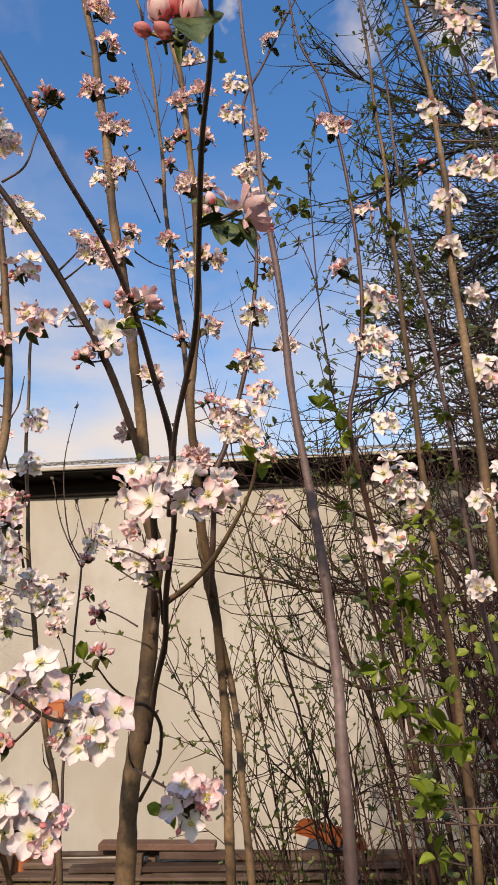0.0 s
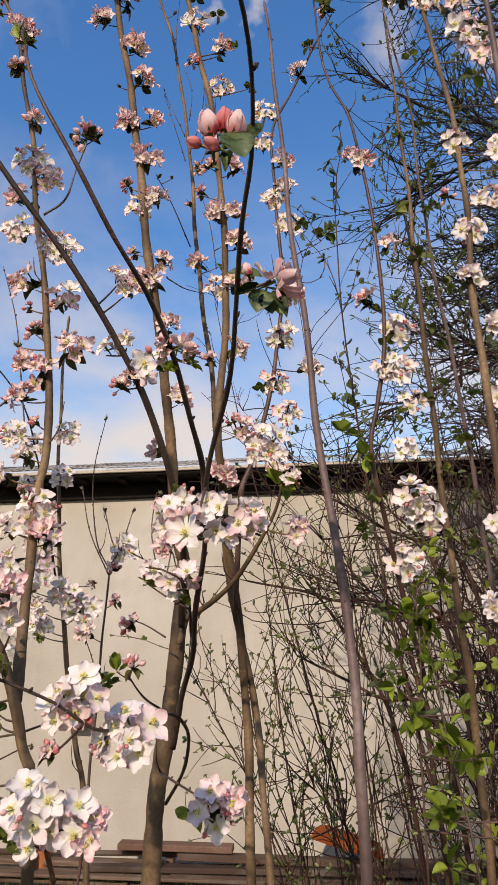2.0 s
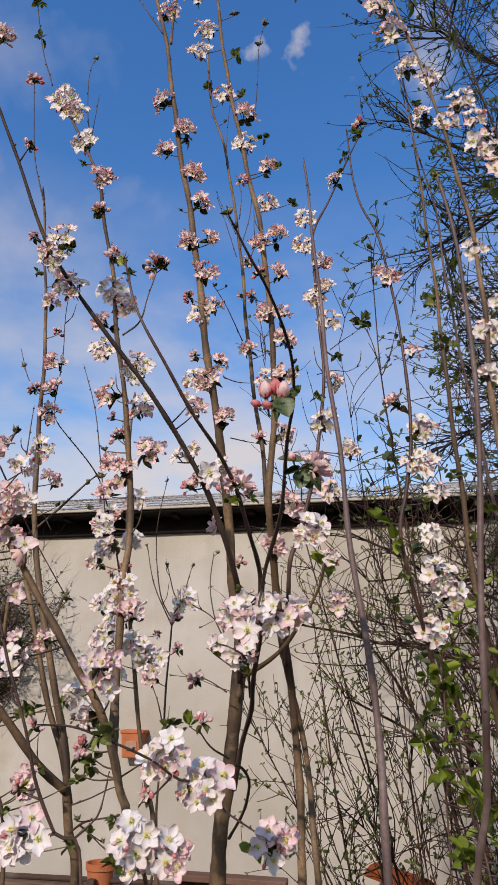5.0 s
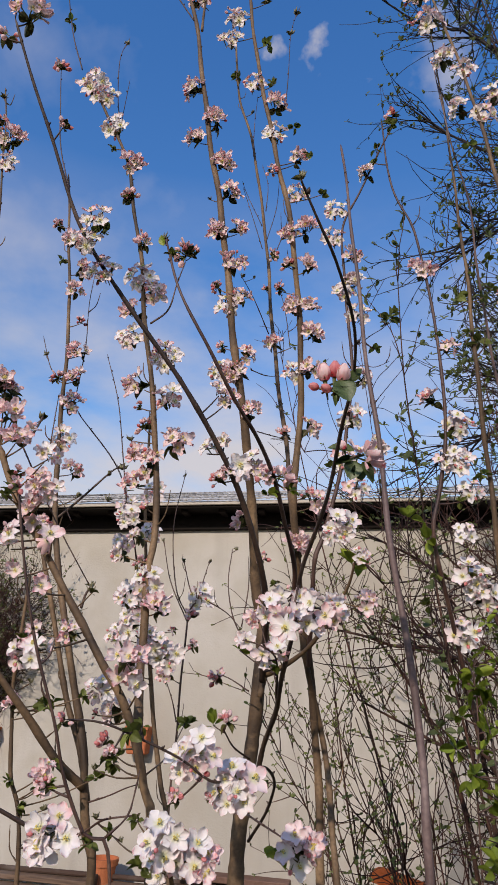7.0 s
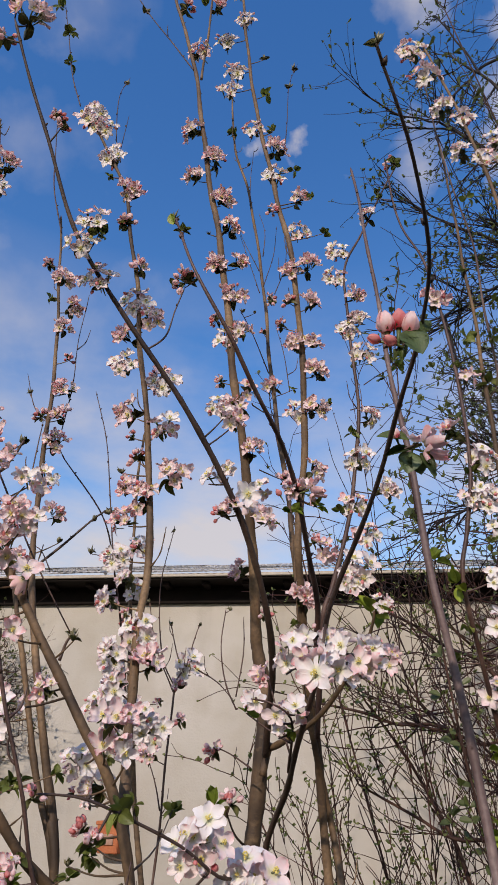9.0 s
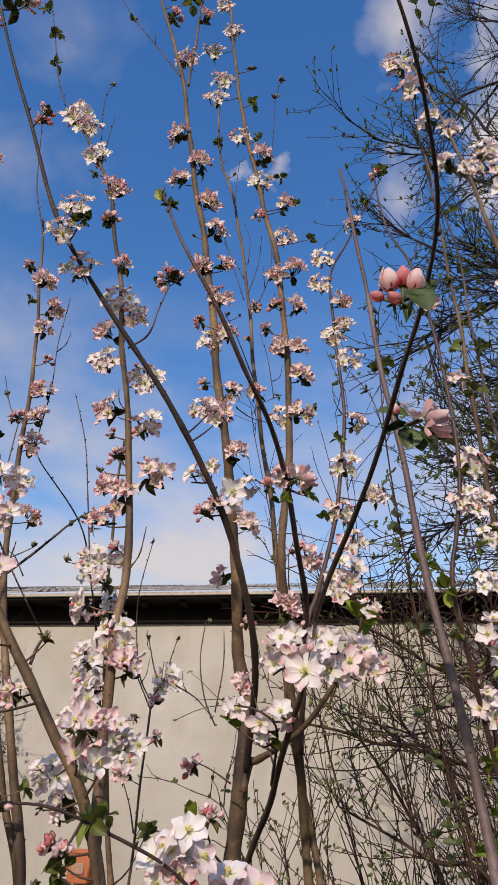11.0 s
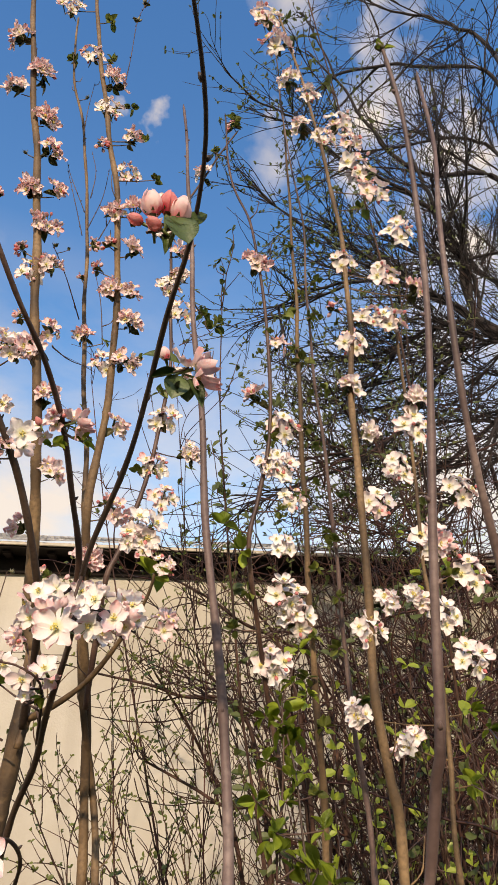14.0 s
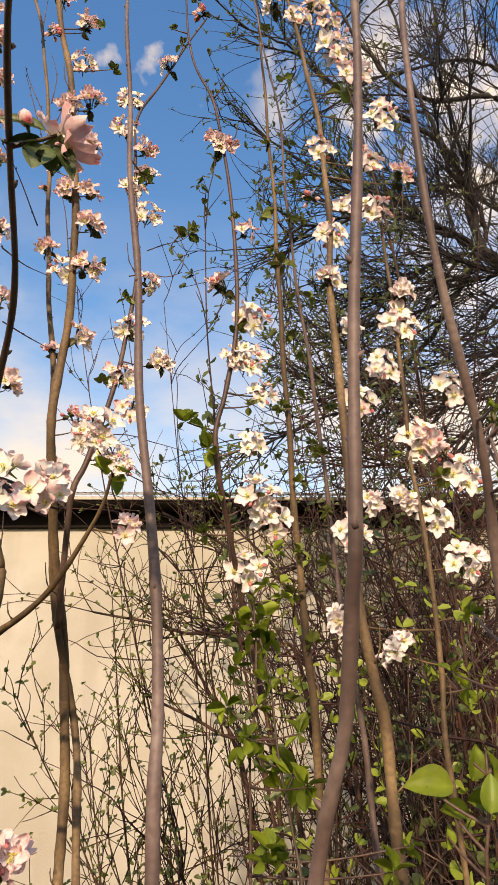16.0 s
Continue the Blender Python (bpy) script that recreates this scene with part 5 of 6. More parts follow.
s = stem(apple_f, "leader", [(0.246, 0.930, 3.358), (0.299, 0.928, 3.104), (0.337, 0.926, 2.857), (0.366, 0.925, 2.590), (0.372, 0.923, 2.372), (0.361, 0.921, 2.182), (0.359, 0.923, 2.019), (0.363, 0.928, 1.887), (0.362, 0.934, 1.750), (0.363, 0.939, 1.643), (0.376, 0.945, 1.530), (0.388, 0.950, 1.434), (0.386, 0.964, 1.042), (0.378, 0.977, 0.687), (0.369, 0.988, 0.347), (0.360, 1.000, 0.000)], 3.0, 8.5, bark)
bloom(s, [(0.358, 0.921, 2.175, "w", 44), (0.372, 0.922, 2.281, "w", 55), (0.414, 0.923, 2.350, "w", 54), (0.462, 0.923, 2.351, "w", 64), (0.457, 0.924, 2.470, "w", 64), (0.522, 0.923, 2.436, "f", 47), (0.369, 0.924, 2.489, "w", 52), (0.504, 0.925, 2.602, "w", 65), (0.457, 0.925, 2.725, "w", 70), (0.429, 0.926, 2.793, "f", 76), (0.338, 0.923, 2.359, "b", 36), (0.383, 0.922, 2.083, "w", 45)])
bloom(s, [(0.393, 0.926, 1.949, "w", 52), (0.361, 0.934, 1.737, "f", 53), (0.393, 0.933, 1.778, "w", 41), (0.391, 0.927, 2.944, "w", 66), (0.351, 0.926, 2.871, "w", 59), (0.317, 0.928, 3.030, "f", 56), (0.290, 0.927, 2.895, "w", 48), (0.243, 0.929, 3.216, "w", 79), (0.215, 0.930, 3.333, "w", 81), (0.268, 0.928, 3.071, "w", 48), (0.423, 0.925, 2.654, "l", 55), (0.415, 0.927, 2.878, "f", 54)])
s = stem(apple_f, "leader", [(0.487, 0.960, 2.401), (0.487, 0.960, 2.214), (0.486, 0.960, 2.037), (0.479, 0.960, 1.880), (0.485, 0.960, 1.785), (0.484, 0.960, 1.655), (0.483, 0.960, 1.539), (0.472, 0.960, 1.400), (0.502, 0.970, 1.016), (0.534, 0.980, 0.670), (0.567, 0.990, 0.339), (0.600, 1.000, 0.000)], 3.0, 6.0, bark)
bloom(s, [(0.454, 0.960, 2.037, "w", 54), (0.499, 0.960, 2.129, "w", 65), (0.508, 0.960, 2.193, "w", 49), (0.573, 0.960, 2.006, "w", 63), (0.502, 0.960, 1.903, "w", 65), (0.537, 0.960, 1.885, "b", 34), (0.568, 0.960, 1.846, "w", 64), (0.462, 0.960, 1.802, "w", 45), (0.508, 0.960, 1.771, "w", 51), (0.543, 0.960, 1.705, "w", 59), (0.342, 0.960, 1.617, "w", 41), (0.423, 0.960, 1.575, "w", 46)])
bloom(s, [(0.512, 0.960, 1.898, "f", 43), (0.528, 0.960, 1.624, "L", 53), (0.515, 0.960, 1.523, "L", 50), (0.529, 0.960, 1.839, "l", 39)])
s = stem(apple_g, "leader", [(0.137, 0.255, 2.053), (0.149, 0.263, 1.966), (0.154, 0.273, 1.854), (0.147, 0.281, 1.744), (0.132, 0.294, 1.558), (0.131, 0.304, 1.532), (0.131, 0.314, 1.509), (0.130, 0.326, 1.478), (0.126, 0.340, 1.451), (0.124, 0.352, 1.427), (0.106, 0.375, 1.320), (0.080, 0.400, 1.000), (0.055, 0.415, 0.600), (0.045, 0.430, 0.000)], 1.9, 6.6, smooth_bark)
bloom(s, [(0.136, 0.254, 2.056, "s", 18), (0.137, 0.254, 2.052, "L", 17)])
s = stem(apple_g, "leader", [(0.286, 0.430, 2.340), (0.286, 0.426, 2.204), (0.273, 0.424, 2.059), (0.270, 0.433, 1.911), (0.293, 0.468, 1.777), (0.326, 0.512, 1.673), (0.350, 0.558, 1.575), (0.374, 0.602, 1.457), (0.395, 0.650, 1.200), (0.420, 0.700, 0.700), (0.450, 0.750, 0.000)], 2.4, 8.2, smooth_bark)
bloom(s, [(0.327, 0.490, 1.704, "s", 18), (0.332, 0.500, 1.651, "L", 26), (0.304, 0.450, 1.692, "L", 13), (0.409, 0.550, 1.697, "b", 16), (0.410, 0.580, 1.618, "L", 28), (0.397, 0.600, 1.581, "L", 25), (0.365, 0.640, 1.575, "L", 27), (0.346, 0.660, 1.524, "L", 26)])
s = stem(apple_g, "side_branch", [(0.373, 0.460, 1.723), (0.354, 0.485, 1.710), (0.343, 0.510, 1.703), (0.340, 0.535, 1.696)], 1.4, 2.6, smooth_bark)
bloom(s, [(0.373, 0.500, 1.678, "b", 21), (0.371, 0.500, 1.654, "b", 20), (0.335, 0.500, 1.648, "L", 29), (0.349, 0.520, 1.716, "l", 18), (0.358, 0.500, 1.606, "L", 29)])
s = stem(green_sprig, "stem", [(0.202, 0.880, 1.625), (0.204, 0.880, 1.563), (0.200, 0.880, 1.498), (0.192, 0.880, 1.438), (0.189, 0.897, 1.045), (0.192, 0.915, 0.689), (0.196, 0.932, 0.348), (0.200, 0.950, 0.000)], 1.5, 3.0, twig_bark)
bloom(s, [(0.203, 0.880, 1.594, "L", 63), (0.230, 0.880, 1.693, "L", 35), (0.240, 0.880, 1.633, "L", 34), (0.167, 0.880, 1.505, "L", 43), (0.204, 0.880, 1.505, "L", 43), (0.213, 0.880, 1.432, "L", 44), (0.212, 0.880, 1.573, "L", 45), (0.179, 0.880, 1.550, "L", 44), (0.180, 0.880, 1.604, "L", 38), (0.189, 0.880, 1.462, "L", 52), (0.232, 0.880, 1.537, "L", 37), (0.246, 0.880, 1.511, "l", 32)])
bloom(s, [(0.220, 0.880, 1.648, "L", 39)])
bloom(s, [(0.238, 0.800, 1.424, "L", 53), (0.245, 0.850, 1.474, "L", 42), (0.331, 0.820, 1.341, "L", 50), (0.358, 0.840, 1.360, "L", 37), (0.201, 0.850, 1.352, "L", 42)])
s = stem(green_sprig, "stem", [(0.236, 0.415, 1.468), (0.235, 0.420, 1.440), (0.232, 0.430, 1.390), (0.250, 0.460, 1.200), (0.290, 0.550, 0.700), (0.320, 0.600, 0.000)], 1.0, 2.2, twig_bark)
bloom(s, [(0.211, 0.440, 1.450, "G", 31), (0.228, 0.420, 1.464, "U", 21), (0.230, 0.410, 1.450, "U", 21), (0.224, 0.440, 1.437, "G", 20), (0.234, 0.430, 1.440, "G", 24), (0.240, 0.420, 1.461, "U", 18), (0.223, 0.450, 1.426, "U", 15)])
s = stem(apple_e, "twig", [(-0.324, 0.900, 1.433), (-0.353, 0.920, 1.423), (-0.387, 0.940, 1.408), (-0.424, 0.960, 1.395)], 0.9, 1.8, twig_bark)
bloom(s, [(-0.327, 0.901, 1.432, "s", 19)])
s = stem(apple_e, "twig", [(-0.315, 0.880, 1.392), (-0.345, 0.907, 1.385), (-0.390, 0.933, 1.374), (-0.424, 0.960, 1.353)], 1.2, 2.4, twig_bark)
bloom(s, [(-0.391, 0.902, 1.386, "s", 22), (-0.362, 0.960, 1.347, "s", 21), (-0.379, 0.949, 1.362, "s", 15)])
s = stem(apple_d, "twig", [(-0.484, 0.780, 3.018), (-0.500, 0.780, 2.944), (-0.489, 0.780, 2.805), (-0.467, 0.780, 2.715)], 0.8, 1.5, twig_bark)
bloom(s, [(-0.488, 0.780, 3.005, "s", 30)])
s = stem(apple_d, "twig", [(-0.469, 0.780, 2.876), (-0.472, 0.780, 2.773), (-0.473, 0.780, 2.687)], 0.7, 1.3, twig_bark)
s = stem(apple_b, "twig", [(-0.090, 1.000, 3.413), (-0.114, 1.000, 3.309), (-0.120, 1.000, 3.136), (-0.125, 1.000, 3.015)], 0.8, 1.5, twig_bark)
bloom(s, [(-0.102, 1.000, 3.394, "s", 40), (-0.114, 1.000, 3.309, "s", 36)])
s = stem(apple_a, "twig", [(-0.220, 0.980, 2.475), (-0.192, 1.040, 2.447), (-0.160, 1.100, 2.387)], 0.9, 1.6, twig_bark)
bloom(s, [(-0.187, 0.980, 2.466, "s", 16), (-0.213, 0.980, 2.472, "s", 21)])
s = stem(apple_a, "twig", [(-0.125, 1.100, 2.269), (-0.158, 1.030, 2.236), (-0.182, 0.960, 2.212)], 0.8, 1.5, twig_bark)
s = stem(apple_a, "twig", [(-0.112, 1.100, 2.112), (-0.139, 1.030, 2.090), (-0.165, 0.960, 2.070)], 0.8, 1.5, twig_bark)
s = stem(apple_b, "twig", [(0.123, 1.100, 2.307), (0.090, 1.100, 2.292), (0.058, 1.100, 2.296), (0.019, 1.100, 2.286)], 0.8, 1.4, twig_bark)
s = stem(apple_a, "twig", [(-0.621, 1.050, 1.957), (-0.591, 1.050, 1.945), (-0.564, 1.050, 1.904)], 0.8, 1.4, twig_bark)
s = stem(apple_b, "twig", [(0.143, 1.190, 2.482), (0.121, 1.160, 2.437), (0.088, 1.130, 2.397), (0.053, 1.100, 2.352)], 0.8, 1.4, twig_bark)
bloom(s, [(0.140, 1.190, 2.482, "l", 64), (0.160, 1.190, 2.502, "l", 41)])
s = stem(green_sprig, "stem", [(0.196, 0.890, 1.641), (0.206, 0.880, 1.593), (0.217, 0.870, 1.527), (0.222, 0.860, 1.453), (0.233, 0.850, 1.371), (0.238, 0.840, 1.298), (0.256, 0.838, 0.940), (0.271, 0.841, 0.619), (0.285, 0.846, 0.313), (0.300, 0.850, 0.000)], 1.4, 4.5, dark_bark)
bloom(s, [(0.204, 0.885, 1.615, "L", 60), (0.210, 0.878, 1.582, "L", 54), (0.211, 0.871, 1.533, "L", 45), (0.187, 0.862, 1.471, "L", 51), (0.195, 0.860, 1.453, "L", 40), (0.237, 0.857, 1.431, "L", 66), (0.207, 0.849, 1.362, "L", 53), (0.219, 0.847, 1.352, "L", 38), (0.206, 0.841, 1.305, "L", 47)])
for s in SHOOTS:
    finish(s)

# ---------------------------------------------------------------- ground
bm = bmesh.new()
bmesh.ops.create_grid(bm, x_segments=60, y_segments=60, size=14)
for v in bm.verts:
    v.co.z = 0.03 * noise.noise(v.co * 0.9) + 0.012 * noise.noise(v.co * 4.0) - 0.02
edge = [e for e in bm.edges if e.is_boundary]
ext = bmesh.ops.extrude_edge_only(bm, edges=edge)
for v in ext["geom"]:
    if isinstance(v, bmesh.types.BMVert):
        v.co.x, v.co.y, v.co.z = v.co.x * 60, v.co.y * 60, -0.05
ground = link("ground", bm, soil, label="dark garden soil with scattered grass", kind="structure")
r4 = random.Random(21)
gv, gf = [], []
for i in range(9000):
    x, y = r4.uniform(-3.2, 3.0), r4.uniform(0.4, 6.2)
    h, a, w = r4.uniform(0.05, 0.22), r4.uniform(0, 6.28), r4.uniform(0.002, 0.005)
    dx, dy = math.cos(a), math.sin(a)
    lx, ly = r4.uniform(-0.08, 0.08), r4.uniform(-0.08, 0.08)
    b = len(gv)
    gv += [(x - dx * w, y - dy * w, -0.03), (x + dx * w, y + dy * w, -0.03), (x + lx * 0.4 + dx * w * 0.7, y + ly * 0.4 + dy * w * 0.7, h * 0.6), (x + lx * 0.4 - dx * w * 0.7, y + ly * 0.4 - dy * w * 0.7, h * 0.6), (x + lx, y + ly, h)]
    gf += [(b, b + 1, b + 2, b + 3), (b + 3, b + 2, b + 4)]
me = bpy.data.meshes.new("grass")
me.from_pydata(gv, [], gf)
link("grass", me, grass_mat, label="rough green grass and weeds on the soil", kind="stuff")

# ---------------------------------------------------------------- the outbuilding
WALL_TURN, WALL_D, EAVE, OVER = -4.73, 6.0, 3.35, 0.30
wall_pose = Matrix.Rotation(radians(WALL_TURN), 4, "Z") @ Matrix.Translation((0, WALL_D, 0))
house = new("outbuilding")
house.matrix_basis = wall_pose
tagged(house, "long low outbuilding with cream plastered wall and corrugated roof", "building")
X0, X1 = -9.0, 3.6


def wall_bm(x0, x1, z1, thick):
    bm = bmesh.new()
    bmesh.ops.create_grid(bm, x_segments=80, y_segments=24, size=0.5)
    bmesh.ops.rotate(bm, verts=bm.verts, cent=(0, 0, 0), matrix=Matrix.Rotation(radians(90), 3, "X"))
    for v in bm.verts:
        v.co.x, v.co.z = x0 + (v.co.x + 0.5) * (x1 - x0), (v.co.z + 0.5) * z1
        v.co.y = 0.012 * noise.noise(Vector((v.co.x * 0.7, 0, v.co.z * 0.7))) + 0.004 * noise.noise(Vector((v.co.x * 3, 5, v.co.z * 3)))
    bmesh.ops.solidify(bm, geom=bm.faces[:], thickness=thick)
    lowest = min(v.co.y for v in bm.verts)
    if lowest < -0.1:
        bmesh.ops.translate(bm, verts=bm.verts, vec=(0, thick, 0))
    for f in bm.faces:
        f.smooth = True
    return bm


part("wall", wall_bm(X0, X1, EAVE + 0.02, 0.3), plaster, house, "cream plaster, uneven and lightly stained")
end = box_bm((0.3, 3.2, EAVE + 0.3), (X1 - 0.15, 1.9, (EAVE + 0.3) / 2), 0.0)
part("wall", end, plaster, house)
back = box_bm((X1 - X0, 0.3, EAVE + 1.2), ((X0 + X1) / 2, 3.35, (EAVE + 1.2) / 2), 0.0)
part("wall", back, plaster, house)
SLOPE = radians(18.9)
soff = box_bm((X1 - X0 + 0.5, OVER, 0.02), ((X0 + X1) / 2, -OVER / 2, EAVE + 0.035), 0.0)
part("soffit", soff, soffit_mat, house, "boards under the eave, coloured near black for the shade there")
# strip added at the wall top; its near-black colour carries the eave's shade
part("wall_plate", box_bm((X1 - X0 + 0.1, 0.05, 0.165), ((X0 + X1) / 2, -0.02, EAVE - 0.05), 0.004), soffit_mat, house, "near-black strip under the eave, added for its shade")
part("eave_board", box_bm((X1 - X0 + 0.5, 0.025, 0.03), ((X0 + X1) / 2, -OVER - 0.014, EAVE + 0.058), 0.004), eave_white, house, "pale metal eave strip")
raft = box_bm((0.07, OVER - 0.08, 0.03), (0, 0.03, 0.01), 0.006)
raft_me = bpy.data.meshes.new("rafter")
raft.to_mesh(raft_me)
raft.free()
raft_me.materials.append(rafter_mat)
x = X0 + 0.1
while x < X1:
    o = new("rafter", raft_me)
    o.parent = house
    o.location = (x, -OVER / 2, EAVE - 0.002)
    x += 0.39


def sheet_mesh(width, length, pitch=0.076, deep=0.008):
    bm = bmesh.new()
    nx = int(width / pitch * 6)
    rows = [0.0, length * 0.5, length]
    grid = []
    for q in rows:
        grid.append([bm.verts.new((i * width / nx, q * math.cos(SLOPE), q * math.sin(SLOPE) + deep * math.sin(i * width / nx / pitch * 2 * math.pi))) for i in range(nx + 1)])
    for a, b in zip(grid[:-1], grid[1:]):
        for i in range(nx):
            bm.faces.new([a[i], a[i + 1], b[i + 1], b[i]]).smooth = True
    bmesh.ops.solidify(bm, geom=bm.faces[:], thickness=0.004)
    me = bpy.data.meshes.new("roof_sheet")
    bm.to_mesh(me)
    bm.free()
    me.materials.append(roof_mat)
    return me


sheet = sheet_mesh(0.912, 1.0)
roof = new("roof")
roof.parent = house
tagged(roof, label="corrugated weathered pale grey sheets")
for row in range(4):
    x, i = X0 - 0.25, 0
    while x < X1 + 0.2:
        o = new("roof_sheet", sheet)
        o.parent = roof
        q = row * 0.86
        o.location = (x, -OVER - 0.05 + q * math.cos(SLOPE), EAVE + 0.083 + q * math.sin(SLOPE) + 0.006 * (i % 2) + 0.014 * row)
        x += 0.9
        i += 1

# boards and pots along the foot of the wall
rb = random.Random(77)
for i in range(15):
    row = i // 3
    ln, hgt = rb.uniform(1.3, 2.9), rb.uniform(0.022, 0.05)
    bx = -2.1 + 1.75 * (i % 3) + rb.uniform(-0.3, 0.3)
    shape = box_bm((ln, rb.uniform(0.09, 0.16), hgt), (0, 0, 0), 0.006) if i % 4 else None
    if shape is None:
        shape = bmesh.new()
        bmesh.ops.create_cone(shape, segments=10, radius1=0.022, radius2=0.019, depth=ln, cap_ends=True, matrix=Matrix.Rotation(radians(90), 4, "Y"))
    at = wall_pose @ pose(bx, -0.3 - rb.uniform(0, 0.16), 0.02 + 0.056 * row, rb.uniform(-6, 6), rb.uniform(-0.8, 0.8), rb.uniform(-1.5, 1.5))
    b = link("board" if i % 4 else "pole", shape, old_board, at=at)
    tagged(b, "weathered brown board lying in a stack along the wall" if i % 4 else "weathered round wooden pole lying among the boards", "board" if i % 4 else "pole", "stacked boards")
for px in (-2.2, -1.2, 0.4, 1.5):
    for dy in (-0.45, -0.25):
        pst = link("stake", box_bm((0.06, 0.06, 0.3), (0, 0, 0.13), 0.006), old_board, at=wall_pose @ pose(px + dy * 0.3, dy, 0, 0, 3, 0))
        tagged(pst, "short rough wooden stake holding the boards", "stake", "stakes")
pink_board = link("plank", box_bm((0.9, 0.12, 0.045), (0, 0, 0), 0.005), plain("faded_pink_paint", (0.13, 0.07, 0.05), (0.2, 0.12, 0.09), 4, 0.7), at=wall_pose @ pose(-1.2, -0.36, 0.315, 4, 0.6, 0))
tagged(pink_board, "weathered brown plank with faded paint on the board stack", "plank")


def pot(x, y, z, r, h, label):
    bm = bmesh.new()
    prof = ((0.0, 0.0), (0.7, 0.0), (0.93, 0.8), (1.04, 0.8), (1.06, 1.0), (0.95, 1.0), (0.9, 0.85), (0.0, 0.85))
    rings = []
    for pr, pz in prof:
        rings.append([bm.verts.new((r * pr * math.cos(a), r * pr * math.sin(a), h * pz)) for a in [k * math.pi / 12 for k in range(24)]] if pr else [bm.verts.new((0, 0, h * pz))])
    for a, b in zip(rings[:-1], rings[1:]):
        for k in range(24):
            q = (k + 1) % 24
            if len(a) == 1:
                bm.faces.new([a[0], b[q], b[k]])
            elif len(b) == 1:
                bm.faces.new([a[k], a[q], b[0]])
            else:
                bm.faces.new([a[k], a[q], b[q], b[k]])
    return tagged(link("flower_pot", bm, terracotta, at=wall_pose @ pose(x, y, z)), label, "flower pot", "flower pots")


def planter(x, z, w, h, depth, label):
    e = new("wall_planter")
    e.matrix_basis = wall_pose @ pose(x, -0.004, z)
    tagged(e, label, "planter", "wall planters")
    bm = bmesh.new()
    bmesh.ops.create_cube(bm, size=1.0)
    for v in bm.verts:
        k = 1.0 if v.co.z > 0 else 0.86
        v.co.x, v.co.z = v.co.x * w * k, v.co.z * h
        v.co.y = -depth * k if v.co.y < 0 else 0.0
    bmesh.ops.bevel(bm, geom=bm.edges[:], offset=0.006, segments=2, affect="EDGES")
    part("body", bm, terracotta, e)
    part("rim", box_bm((w + 0.02, depth + 0.012, 0.03), (0, -depth / 2, h / 2 - 0.005), 0.006), terracotta, e)
    part("front_panel", box_bm((w * 0.5, 0.008, h * 0.35), (0, -depth * 0.93 - 0.004, -0.01), 0.003), plain("worn_terracotta", (0.36, 0.2, 0.14), (0.45, 0.3, 0.22), 30, 0.9), e, "rubbed pale relief panel")
    return e


planter(-2.18, 1.25, 0.2, 0.22, 0.16, "small terracotta wall planter with a relief panel")
planter(-3.75, 1.22, 0.3, 0.15, 0.2, "terracotta planter box on the wall under a dry shrub")
pot(-2.31, -0.3, 0.13, 0.12, 0.24, "terracotta flower pot standing by the boards")
tile = bmesh.new()
tw = []
for q in (0, 1):
    tw.append([tile.verts.new((0.19 * math.cos(math.pi * k / 8), q * 0.42, 0.12 * math.sin(math.pi * k / 8))) for k in range(9)])
for k in range(8):
    tile.faces.new([tw[0][k], tw[0][k + 1], tw[1][k + 1], tw[1][k]]).smooth = True
bmesh.ops.solidify(tile, geom=tile.faces[:], thickness=0.015)
tagged(link("ridge_tile", tile, plain("orange_clay", (0.5, 0.12, 0.03), (0.6, 0.17, 0.05), 5, 0.75), at=wall_pose @ pose(0.28, -0.5, 0.3, 6, 16, 55)), "orange clay ridge tile lying on the boards", "roof tile")
# low pale green fence board at the far end
fence = new("fence")
fence.matrix_basis = Matrix.Translation((2.95, 4.9, 0)) @ Matrix.Rotation(radians(-8), 4, "Z")
tagged(fence, "low pale green painted fence with flat rails", "fence")
for k in range(5):
    part("board", box_bm((1.6, 0.03, 0.12), (0, 0, 0.1 + 0.15 * k), 0.005), paint_green, fence)
for k in (-0.75, 0.0, 0.75):
    part("post", box_bm((0.08, 0.08, 0.85), (k, 0.06, 0.42), 0.008), paint_green, fence)

# ---------------------------------------------------------------- bushes and the big tree


def wander(r, start, heading, length, segs, curl, lift=0.0):
    """A wavering twig: points from start along heading."""
    p, h = np.array(start, float), np.array(heading, float)
    h /= np.linalg.norm(h)
    turn = np.array([r.gauss(0, curl) for _ in range(3)])
    pts = [p]
    for _ in range(segs):
        h = h + turn * 0.4 + np.array([r.gauss(0, curl) for _ in range(3)]) * 0.7 + np.array((0, 0, lift))
        h /= np.linalg.norm(h)
        p = p + h * length / segs
        pts.append(p)
    return pts


def leaf_cloud(name, spots, mat, parent, label):
    """Many small folded leaves in one mesh; spots are (place, direction, size)."""
    vs, fs = [], []
    for p, d, sz in spots:
        d = Vector(d).normalized()
        s = d.orthogonal().normalized()
        n = d.cross(s)
        b = len(vs)
        p = Vector(p)
        for a, w, h in ((0, 0, 0), (0.16, 0.2, 0.07), (0.5, 0.36, 0.12), (0.86, 0.24, 0.03), (1.0, 0, -0.08), (0.86, -0.24, 0.03), (0.5, -0.36, 0.12), (0.16, -0.2, 0.07), (0.5, 0, -0.02)):
            vs.append(tuple(p + d * a * sz + s * w * sz + n * h * sz))
        fs += [(b + q, b + (q + 1) % 8, b + 8) for q in range(8)]
    me = bpy.data.meshes.new(name)
    me.from_pydata(vs, [], fs)
    return link(name, me, mat, parent, label, kind="stuff")


